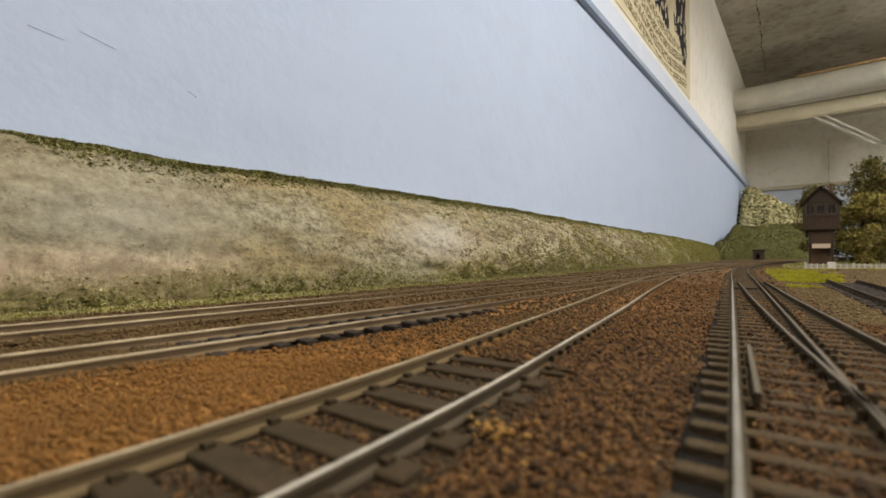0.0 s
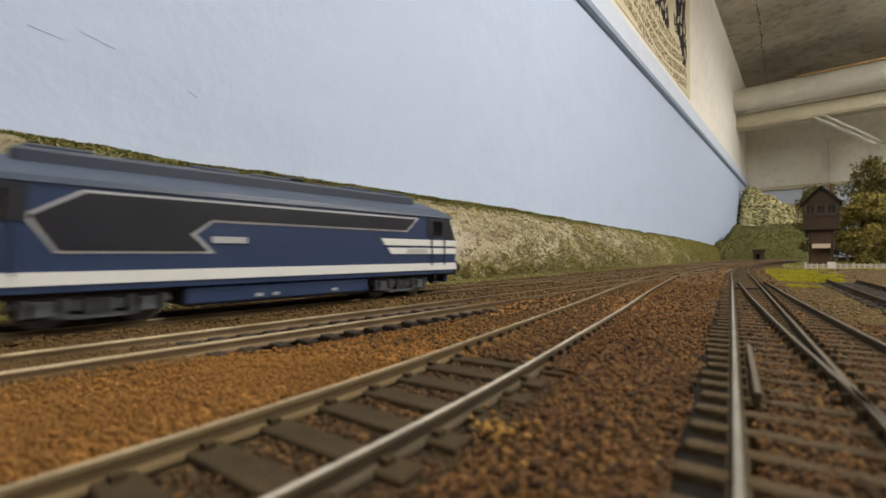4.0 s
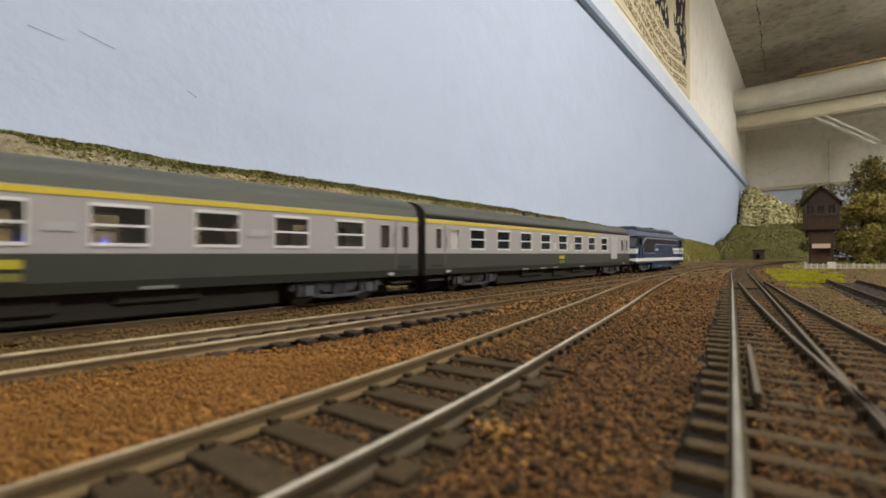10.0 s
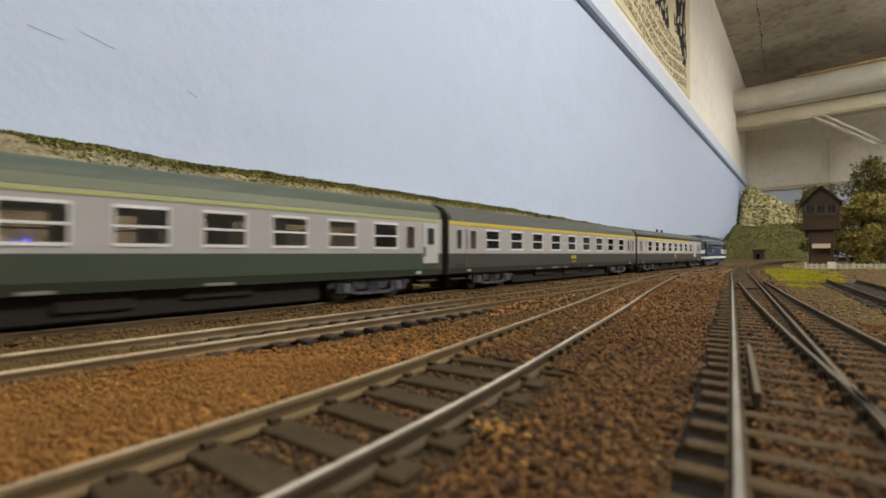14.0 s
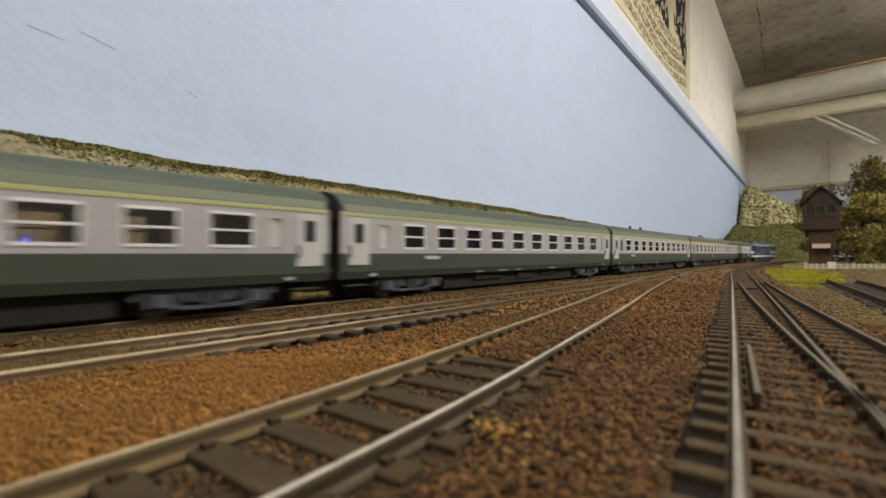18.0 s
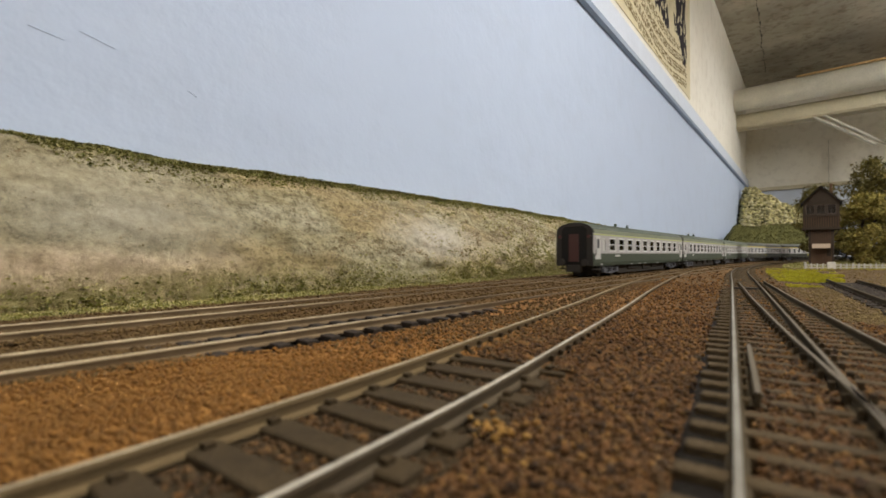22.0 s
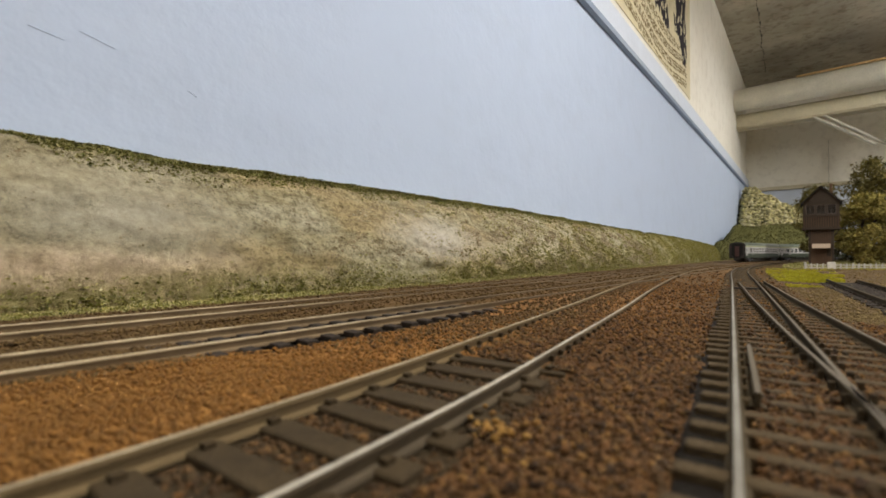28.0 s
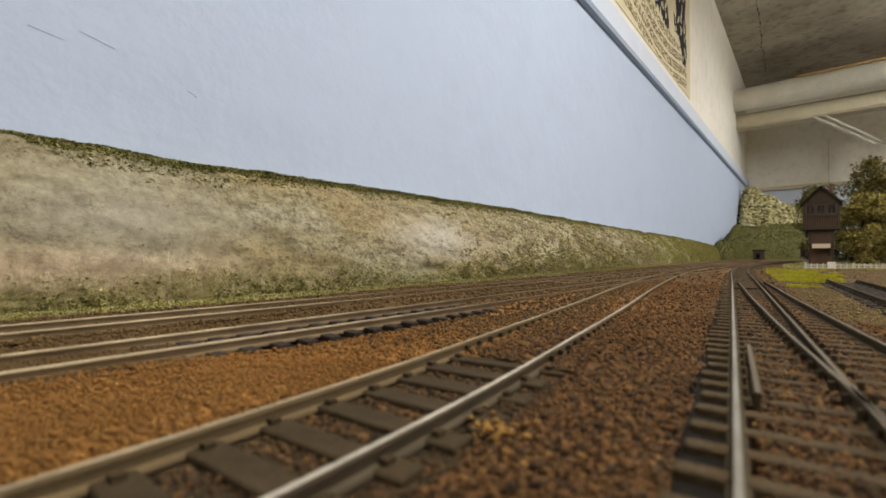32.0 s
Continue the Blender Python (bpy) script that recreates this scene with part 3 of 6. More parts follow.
def wall_poster():
    """A faded print on the wall above the board."""
    m = Matrix.Translation(at(0, WALL_D - 0.0005)) @ pose(0, 0, 0, 0, 0, 90 - math.degrees(THETA))
    p = thing("poster", "faded yellowish print with a dark ruined tower and hatching", "poster")
    sheet = boxed("sheet", (0.7177, 1.81, -0.0012, 0.0, EYE + 0.56, EYE + 1.12), "paper", p, "yellowed paper sheet")
    sheet.matrix_basis = m
    rng = random.Random(4)
    for foot in ([(1.2926, 0.72), (1.3386, 0.7), (1.3961, 0.706), (1.4421, 0.685), (1.4938, 0.69), (1.4651, 0.76)], [(1.5513, 0.76), (1.58, 0.725), (1.6203, 0.73), (1.649, 0.7), (1.6893, 0.66), (1.7238, 0.648), (1.7468, 0.69), (1.7295, 0.76)]):
        out = []
        for (x0, h0), (x1, h1) in zip(foot, foot[1:]):
            for q in range(6):
                out.append((x0 + (x1 - x0) * q / 6 + rng.uniform(-0.007, 0.007), EYE + h0 + (h1 - h0) * q / 6 + rng.uniform(-0.011, 0.011)))
        lo, hi = foot[0][0], foot[-1][0]
        for q in range(12):
            out.append((hi + 0.01 * rng.uniform(-1, 1), EYE + 0.77 + 0.025 * q))
        for q in range(12):
            out.append((lo + 0.03 + 0.012 * rng.uniform(-1, 1), EYE + 1.045 - 0.025 * q))
        part("dark_shape", extrude_outline(bmesh.new(), out, -0.0022, -0.0013), "ink", p, "dark printed tower shape").matrix_basis = m
    bm = bmesh.new()
    for row in range(40):
        for i in range(125):
            x = 0.7982 + i * 0.0076 + rng.uniform(-0.002, 0.002)
            z = 0.568 + row * 0.0092 + 0.02 * math.sin(x * 7.8) + rng.uniform(-0.002, 0.002)
            if x > 1.764 or z > 0.55 + 0.296 * (x - 0.6602) + 0.03 * math.sin(x * 20) or z < 0.566 or (row % 4 == 3) or rng.random() < 0.25:
                continue
            if 1.2811 < x < 1.7525 and z > 0.69:
                continue
            w, h = rng.uniform(0.0014, 0.003), rng.uniform(0.002, 0.0042)
            block(bm, -w, w, -0.0019, -0.0013, -h, h, 0, Matrix.Translation((x, 0, EYE + z)) @ pose(0, 0, 0, 0, rng.uniform(-50, -10), 0))
    chips = bmesh.new()
    for i in range(70):
        x, z, w, h = rng.uniform(1.2926, 1.741), rng.uniform(0.66, 0.95), rng.uniform(0.003, 0.008), rng.uniform(0.004, 0.016)
        block(chips, -w, w, -0.0026, -0.0023, -h, h, 0, Matrix.Translation((x, 0, EYE + z)) @ pose(0, 0, 0, 0, rng.uniform(-30, 30), 0))
    tagged(part("pale_fleck", chips, "paper", p, "pale flecks in the dark print"), kind="stuff").matrix_basis = m
    tagged(part("hatching", bm, "ink_brown", p, "brown hatching strokes"), kind="stuff").matrix_basis = m


wall_poster()


def end_board():
    """The low sky board across the end wall."""
    b = thing("end_backdrop", "low pale board along the end wall behind the scenery", "backdrop", kind="structure")
    m = Matrix.Translation(CORNER) @ pose(0, 0, 0, 0, 0, math.degrees(math.atan2(END_WAY.y, END_WAY.x)))
    boxed("board", (0.066, 3.65, -0.034, -0.02, -0.3, 0.455), "trim_pale", b, "pale blue painted hardboard").matrix_basis = m
    boxed("ledge", (0.066, 3.65, -0.058, -0.0005, 0.4552, 0.48), "beam_paint", b, "drab cream ledge on the board", 0.003).matrix_basis = m


end_board()


def end_wall_frame():
    """Poses along the end wall: x to the right along it, y into it."""
    return Matrix.Translation(at(3.604, WALL_D)) @ pose(0, 0, 0, 0, 0, math.degrees(math.atan2(END_WAY.y, END_WAY.x)))


def ceiling_pipe():
    m = end_wall_frame()
    p = thing("heating_pipe", "thick cream-painted pipe running below the ceiling", "pipe")
    bm = bmesh.new()
    rod(bm, (0.0, -0.447, EYE + 0.915), (3.8, -0.447, EYE + 0.915), 0.062, n=28)
    o = part("pipe", bm, "pipe_paint", p, smooth=True)
    o.matrix_basis = m
    for x in (0.94, 2.43):
        bm = bmesh.new()
        rod(bm, (x, -0.447, EYE + 0.915), (x + 0.03, -0.447, EYE + 0.915), 0.067, n=28)
        block(bm, x, x + 0.03, -0.462, -0.432, EYE + 0.84, Z_CEIL)
        part("clamp", bm, "strut_dark", p, "dark pipe clamp").matrix_basis = m
    b = thing("ceiling_beam", "cream-painted beam under the ceiling pipe", "beam")
    o = boxed("beam", (0.0, 3.8, -0.36, -0.25, EYE + 0.768, EYE + 0.855), "beam_paint", b, bevel=0.012)
    o.matrix_basis = m
    w = thing("wood_plank", "light bare wooden plank lying on the pipe", "plank")
    o = boxed("plank", (0.31, 1.3, -0.465, -0.335, EYE + 0.9772, EYE + 0.988), "bare_wood", w, bevel=0.002)
    o.matrix_basis = m
    s = thing("wall_brace", "white diagonal metal brace below the beam", "brace")
    for k in range(2):
        bm = bmesh.new()
        a, c = Vector((0.358 + 0.044 * k, -0.329, EYE + 0.79)), Vector((0.625 + 0.033 * k, -0.47, EYE + 0.55))
        rod(bm, a, c, 0.008, n=8)
        part("strut", bm, "strut_white", s).matrix_basis = m
    bm = bmesh.new()
    block(bm, 0.66, 0.715, -0.517, -0.447, EYE + 0.54, EYE + 0.8, 0.01)
    rod(bm, (0.669, -0.47, EYE + 0.585), (1.0, -0.47, EYE + 0.7), 0.01, n=8)
    part("bracket", bm, "strut_dark", s, "dark bracket").matrix_basis = m
    w = thing("wall_crack", "thin dark crack running down the end wall", "crack", kind="structure")
    bm = bmesh.new()
    for i in range(9):
        block(bm, 0.442 + 0.0012 * (i % 3), 0.4444 + 0.0012 * (i % 3), -0.003, 0.002, EYE + 0.42 + 0.035 * i, EYE + 0.455 + 0.035 * i)
    part("crack", bm, "strut_white", w).matrix_basis = Matrix.Translation(CORNER) @ pose(0, 0, 0, 0, 0, math.degrees(math.atan2(END_WAY.y, END_WAY.x)))
    c = thing("ceiling_seam", "dark crack line in the concrete ceiling", "crack", kind="structure")
    bm = bmesh.new()
    rng = random.Random(3)
    a, b = Vector((1.0, 1.456, 0)), Vector((2.1, 2.86, 0))
    for i in range(34):
        p = a.lerp(b, i / 33) + Vector((0.003, -0.003, 0)) * rng.uniform(-1, 1)
        w = rng.uniform(0.001, 0.005)
        block(bm, -0.018, 0.018, -w * 0.6, w * 0.6, Z_CEIL - 0.003, Z_CEIL + 0.01, 0, Matrix.Translation(p) @ pose(0, 0, 0, 0, 0, 52 + rng.uniform(-3, 3)))
    part("crack", bm, "strut_dark", c)


ceiling_pipe()


# ---- ground ----
def near_line(s, d):
    """How far a place lies from the nearest track's middle, and which track that is."""
    best = (9.0, "")
    for name, pts in (("C", LINE_C), ("E", LINE_E), ("G", LINE_G), ("F", LINE_F)):
        if pts[0][0] <= s <= pts[-1][0]:
            gap = abs(d - TRACK_D[name](s))
            if gap < best[0]:
                best = (gap, name)
    bend = s * math.tan(VEER) + max(s - CURVE_START, 0.0) ** 2 / (2 * CURVE_RADIUS)
    for name, base in (("A", MAIN_D), ("B", MAIN_D - SPACING)):
        gap = abs(d - (base - bend))
        if gap < best[0]:
            best = (gap, name)
    return best


def reader(points):
    xs = np.linspace(points[0][0], points[-1][0], 400)
    ys = curve_through(points, xs)
    return lambda s: float(np.interp(s, xs, ys))


TRACK_D = {"C": reader(LINE_C), "E": reader(LINE_E), "G": reader(LINE_G), "F": reader(LINE_F)}


START = {"A": 0.068, "B": 0.12, "C": 0.094}


def ground_height(s, d):
    gap, name = near_line(s, d)
    z = 0.0009 + 0.0007 * fbm(s * 60, d * 60) * 0.5
    if gap < 0.017:
        if name == "A" or (name == "C" and s > 0.0756):
            z = 0.0017 if name == "C" else 0.0015
        elif name == "B" and s < 0.05:
            z = 0.0005 + 0.0013 * min(1.0, (0.05 - s) / 0.023)
        elif name == "B" and s < 0.15:
            z = -0.0006
        elif name == "E" and s < 0.32 and 0.006 < d - TRACK_D["E"](s) < 0.0135:
            z = -0.0012
        elif name in "EG" and s < 0.45:
            z = 0.0010 + 0.0004 * fbm(s * 300, d * 300)
        else:
            z = min(z, 0.0005)
        if name in "ABC":
            k = max(0.0, min(1.0, (s - START[name]) / 0.06))
            z += k * ((0.0027 if name != "C" else 0.0024) - z)
    elif name == "B" and s < 0.064:
        z += 0.0009 * max(0.0, 1 - (gap - 0.017) / 0.006) * min(1.0, (0.064 - s) / 0.023)
    elif name in "ABC" and s > START[name]:
        k = min(1.0, (s - START[name]) / 0.06)
        z += k * (0.0025 - z) * max(0.0, min(1.0, (0.026 - gap) / 0.009))
    elif name in "CE":
        k = min(1.0, (gap - 0.017) / 0.008)
        z += 0.0006 * k * k * (3 - 2 * k)
    return z


def ground():
    ss = np.concatenate([[-1.95, -1.1, -0.55, -0.28], np.linspace(-0.17, 0.45, 210), np.geomspace(0.46, 3.72, 70)])
    dd = np.concatenate([[-1.5, -1.0, -0.6, -0.35, -0.2], np.linspace(-0.14, 0.228, 135), [0.243, 0.26, 0.283, 0.2957]])
    verts = [at(float(s), float(d), ground_height(float(s), float(d))) for s in ss for d in dd]
    n = len(dd)
    faces = [(i * n + k, (i + 1) * n + k, (i + 1) * n + k + 1, i * n + k + 1) for i in range(len(ss) - 1) for k in range(n - 1)]
    tagged(mesh_object("ground", verts, [f[::-1] for f in faces], "ground", smooth=True), "rust-brown ballast and sandy soil of the model railway baseboard", "ground", kind="structure")
    corners = [at(-1.95, -1.5), at(3.72, -1.5), at(3.72, 0.2957), at(-1.95, 0.2957)]
    vv = [(p.x, p.y, z) for z in (-0.05, -0.004) for p in corners]
    ff = [(0, 1, 2, 3), (4, 7, 6, 5), (0, 4, 5, 1), (1, 5, 6, 2), (2, 6, 7, 3), (3, 7, 4, 0)]
    tagged(mesh_object("baseboard", vv, ff, "bare_wood"), "plywood baseboard carrying the model railway", "baseboard", kind="structure")
    for s in (-1.7, 0.8, 3.3):
        for d in (-1.4, 0.15):
            leg = boxed("baseboard_leg", (-0.035, 0.035, -0.035, 0.035, Z_FLOOR, -0.05), "bare_wood", None, "", 0.003)
            leg.matrix_basis = Matrix.Translation(at(s, d))
            tagged(leg, "square wooden leg under the baseboard", "table leg", "baseboard legs")


ground()


def scatter(name, mat, label, places, shape, kind="stuff", category="stones"):
    """Many small pieces in one mesh. places: rows of x, y, z, size; shape: vertices and triangles of one piece."""
    sv, sf = shape
    rng = np.random.default_rng(len(places))
    n, k = len(places), len(sv)
    P = np.asarray(places)
    a = rng.uniform(0, 2 * np.pi, n)
    jit = rng.uniform(0.45, 1.5, (n, k, 3)) * sv[None]
    ca, sa = np.cos(a)[:, None], np.sin(a)[:, None]
    V = np.stack([jit[..., 0] * ca - jit[..., 1] * sa, jit[..., 0] * sa + jit[..., 1] * ca, jit[..., 2]], -1) * P[:, 3][:, None, None] + P[:, None, :3]
    F = (sf[None] + (np.arange(n) * k)[:, None, None]).reshape(-1, 3)
    me = bpy.data.meshes.new(name)
    me.vertices.add(n * k)
    me.vertices.foreach_set("co", V.reshape(-1).astype(np.float32))
    me.loops.add(len(F) * 3)
    me.loops.foreach_set("vertex_index", F.reshape(-1).astype(np.int32))
    me.polygons.add(len(F))
    me.polygons.foreach_set("loop_start", np.arange(0, len(F) * 3, 3, dtype=np.int32))
    me.update(calc_edges=True)
    me.materials.append(MATS[mat])
    return tagged(new(name, me), label, category, kind=kind)


STONE = (np.array([[1, 0.1, 0.1], [-1, -0.15, 0], [0.2, 1, -0.1], [-0.1, -0.9, 0.15], [0.15, 0.1, 0.75], [0, 0, -0.8]], float) * 0.5,
         np.array([[0, 2, 4], [2, 1, 4], [1, 3, 4], [3, 0, 4], [2, 0, 5], [1, 2, 5], [3, 1, 5], [0, 3, 5]]))
TUFT = (np.array([[-0.5, -0.1, 0], [0.3, 0.2, 0.1], [0.1, 0.1, 1.0], [0.1, 0.5, 0], [-0.2, -0.4, 0.05], [-0.4, 0.1, 0.9], [0.5, -0.3, 0], [-0.2, 0.1, 0.1], [0.35, -0.4, 0.8]], float),
        np.array([[0, 1, 2], [3, 4, 5], [6, 7, 8]]))


FLOCK = (np.array([[-0.55, -0.1, 0], [0.4, 0.25, 0.15], [0.1, 0.1, 0.55], [0.1, 0.55, 0.05], [-0.3, -0.4, 0.1], [-0.45, 0.1, 0.5], [0.5, -0.35, 0.05], [-0.3, 0.1, 0.3], [0.4, -0.4, 0.45]], float),
         np.array([[0, 1, 2], [3, 4, 5], [6, 7, 8]]))


def ballast():
    rng = random.Random(11)
    heaps = {"stones_black": [], "stones_ochre": [], "stones_dark": [], "stones_rust": [], "stones_orange": [], "stones_dirt": [], "stones_sand": [], "stones_umber": []}
    rings = ((0.039, 0.091, 0.0009, 34000), (0.091, 0.156, 0.001, 36000), (0.156, 0.31, 0.0012, 38000), (0.31, 0.78, 0.0018, 32000))
    for near, far, size, count in rings:
        made = 0
        while made < count:
            y = math.sqrt(rng.uniform(near * near, far * far))
            x = y * rng.uniform(-1.08, 1.05)
            s, d = x * AHEAD.x + y * AHEAD.y, x * ASIDE.x + y * ASIDE.y
            made += 1
            if d > 0.199 + 0.003 * math.sin(s * 40) or d < -0.113:
                continue
            gap, name = near_line(s, d)
            z = ground_height(s, d)
            if abs(gap - {"E": 0.0078, "G": 0.0078, "C": 0.0095, "F": 0.0088}.get(name, GAUGE_HALF)) < 0.0016:
                continue
            if gap < 0.0165:
                bare = (name == "B" and 0.045 < s < 0.14) or (name == "E" and s < 0.32 and 0.0078 < d - TRACK_D["E"](s) < 0.0135)
                if bare and rng.random() < 0.75:
                    continue
                buried = name == "A" or (name == "B" and s < 0.045) or (name == "C" and s > 0.0756)
                if not buried and rng.random() < 0.3:
                    continue
                z += 0.0001
            edge = rng.uniform(-0.006, 0.006)
            inside = gap < 0.0155 and name in "CEGF" and not (name == "C" and s > 0.078)
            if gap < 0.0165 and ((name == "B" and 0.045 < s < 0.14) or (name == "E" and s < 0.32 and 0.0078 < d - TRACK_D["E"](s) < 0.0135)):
                heap = "stones_black"
            elif inside and rng.random() < (0.95 if name == "C" else 0.2):
                heap = "stones_dark" if rng.random() < 0.4 else "stones_umber"
            elif d + edge > 0.0995 - 0.037 * s:
                heap = "stones_dirt"
            elif d + edge > 0.052 and s + 9 * edge < 0.11:
                heap = "stones_orange"
            elif d + edge > 0.052 and d + edge > TRACK_D["C"](min(max(s, -0.1), 0.7)):
                heap = "stones_dirt" if rng.random() < 0.7 else "stones_umber"
            elif d + edge > TRACK_D["E"](max(s, -0.1)) - 0.018 - 0.022 * (s < 0.19):
                heap = "stones_rust" if s + 10 * edge < 0.6 else "stones_umber"
                if s > 0.09 and rng.random() < 0.5 * min(1.0, (s - 0.09) / 0.1):
                    heap = "stones_orange"
            else:
                heap = "stones_sand"
            k = rng.uniform(0.35, 1.0) + 0.9 * rng.random() ** 5
            if heap in ("stones_orange", "stones_sand"):
                k *= 0.75
            heaps[heap].append((x, y, z + size * k * (0.12 if gap < 0.0165 else 0.25), size * k))
    for _ in range(34):
        heaps["stones_ochre"].append((0.0062 + rng.gauss(0, 0.0016), 0.0535 + rng.gauss(0, 0.0034), 0.0016 + rng.uniform(0, 0.0004), rng.uniform(0.0007, 0.0016)))
    names = {"stones_black": "near-black ballast in the gaps between sleepers", "stones_ochre": "scatter of ochre stones on the ballast", "stones_dark": "dark dirty ballast between the sleepers", "stones_rust": "rust-brown ballast stones between the tracks", "stones_orange": "fine orange-brown ballast strewn beside the tracks",
             "stones_dirt": "earth-brown dusty ballast along the main line", "stones_umber": "dull brown ballast farther along the line", "stones_sand": "sandy grit beside the siding"}
    for mat, rows in heaps.items():
        scatter("ballast", mat, names[mat], rows, STONE)


ballast()


# ---- rock cutting ----
def cutting_top(s):
    return float(np.interp(s, [-1.9, 0.066, 0.46, 0.86, 1.22, 1.62, 1.83, 2.1, 2.48], [0.0755, 0.0752, 0.0755, 0.0705, 0.0685, 0.063, 0.0575, 0.048, 0.02]))


def cutting_place(s, v):
    """A place on the rock face: v from 0 at the foot to 1 at the brow and 1.25 behind it."""
    top = cutting_top(s)
    rough = fbm(s * 14, v * 2.0, 3.0, 5)
    crag = fbm(s * 55, v * 7, 9.0, 4)
    if v <= 1:
        d = 0.2227 + 0.052 * v ** 1.4 + 0.0018 * rough * math.sin(math.pi * min(v + 0.1, 1)) + 0.0034 * crag
        z = 0.0006 + top * v ** 0.85 + 0.002 * rough * v
    else:
        d = 0.2747 + (v - 1) / 0.25 * 0.021
        z = top + 0.0006 + 0.002 * rough + 0.004 * (v - 1)
    return d, z


def rock_cutting():
    ss = np.concatenate([np.linspace(-0.65, -0.16, 30), np.linspace(-0.15, 0.87, 280), np.linspace(0.88, 2.42, 130)])
    vs = np.concatenate([np.linspace(0, 1, 34), [1.1, 1.25]])
    verts, uvs = [], []
    for s in ss:
        for v in vs:
            d, z = cutting_place(float(s), float(v))
            verts.append(at(float(s), min(d, BOARD_D - 0.0005), z))
            uvs.append((float(s), z))
    n = len(vs)
    faces = [(i * n + k, i * n + k + 1, (i + 1) * n + k + 1, (i + 1) * n + k)[::-1] for i in range(len(ss) - 1) for k in range(n - 1)]
    tagged(mesh_object("rock_cutting", verts, faces, "rock_face", uvs=uvs, smooth=True), "pale plaster rock cutting with tan earth and moss", "cutting", kind="structure")
    rng = random.Random(5)
    brow, foot = [], []
    for _ in range(48000):
        s = rng.choice((rng.uniform(-0.22, 0.76), rng.uniform(-0.22, 2.25)))
        v = 1.0 + rng.gauss(-0.012, 0.026) - (0.24 * rng.random() ** 2 if rng.random() < 0.22 + 0.13 * min(1.0, max(0.0, s * 3)) else 0)
        if fbm(s * 22, 1.0, v * 10) < -0.5 + max(0.0, 0.95 - v) * 5:
            continue
        d, z = cutting_place(s, v)
        p = at(s, min(d, 0.2917), z + 0.0006)
        brow.append((p.x, p.y, p.z - 0.0006, rng.uniform(0.0007, 0.0022) * (1 + 0.7 * max(0.0, fbm(s * 30, 5.0)))))
    for _ in range(135000):
        s = rng.choice((rng.uniform(-0.16, 0.87), rng.uniform(0.3, 2.25)))
        reach = 0.085 + 0.05 * fbm(s * 9, 2.0) + max(0.0, s - 0.24) * 0.65
        v = abs(rng.gauss(0, 1)) * reach - 0.115
        if v > 0.95:
            continue
        if v < 0:
            d, z = 0.2227 + v * 0.215, 0.0009
        else:
            d, z = cutting_place(s, v)
        if fbm(s * 40, 8.0, v * 9) < -0.45 + v * 0.8:
            continue
        p = at(s, d, z - 0.0005)
        foot.append((p.x, p.y, p.z, rng.uniform(0.0008, 0.0021)))
    # dark bushes standing on the brow, in uneven groups
    bush = []
    for _ in range(420):
        s = rng.choice((rng.uniform(-0.22, 0.9), rng.uniform(-0.22, 2.2)))
        if fbm(s * 12, 4.0) < -0.15:
            continue
        big = rng.uniform(0.5, 1.0) + 1.6 * rng.random() ** 6
        d, z = cutting_place(s, 1.0 + rng.uniform(-0.03, 0.1))
        for _ in range(int(16 * big)):
            p = at(s + rng.gauss(0, 0.0013) * big, min(d + rng.gauss(0, 0.001), 0.2935), z + rng.uniform(-0.0006, 0.0009) * big)
            bush.append((p.x, p.y, p.z, rng.uniform(0.0009, 0.0018)))
    scatter("brow_bushes", "leaf_dark", "dark green scrub along the brow of the cutting", bush, FLOCK, category="bushes")
    # moss and dead grass climbing the face where the cutting gets lower
    face = []
    while len(face) < 52000:
        s, v = rng.uniform(0.22, 2.35), rng.random()
        if rng.random() > min(1.0, (s - 0.14) / 0.5) or fbm(s * 16, v * 1.5, 6.0) + 0.6 * fbm(s * 60, v * 6, 2.0) < 0.1 - 0.9 * min(1.0, max(0.0, s - 0.75)):
            continue
        d, z = cutting_place(s, v)
        p = at(s, d - 0.0004, z)
        face.append((p.x, p.y, p.z, rng.uniform(0.0006, 0.0018) * (0.8 + 0.4 * s)))
    scatter("face_moss", "moss_straw", "olive moss and straw on the rock face", face, FLOCK, category="moss")
    chips = []
    while len(chips) < 27000:
        s, v = rng.uniform(-0.1, 0.93), rng.random() ** 0.8
        rich = 0.12 + 0.88 * min(1.0, max(0.0, (s - 0.1) / 0.2)) if v < 0.8 else 0.4
        if rng.random() > rich or fbm(s * 26, v * 5.0, 4.0) < 0.28 - 0.2 * rich + 0.3 * max(0.0, v - 0.5):
            continue
        if abs(s - 0.285) < 0.05 and 0.3 < v < 0.75:
            continue
        d, z = cutting_place(s, v)
        p = at(s, d + 0.0006, z - 0.0002)
        chips.append((p.x, p.y, p.z, rng.uniform(0.0006, 0.0022) * (1 + max(0.0, s) * 1.2)))
    scatter("rock_chips", "stones_chalk", "tan and cream rock rubble on the cutting face", chips, STONE)
    scatter("grass_tufts", "turf_brow", "olive green turf along the brow of the cutting", brow, FLOCK, category="grass")
    scatter("grass_tufts", "turf_green", "olive and straw turf along the foot of the cutting", foot, FLOCK, category="grass")


rock_cutting()


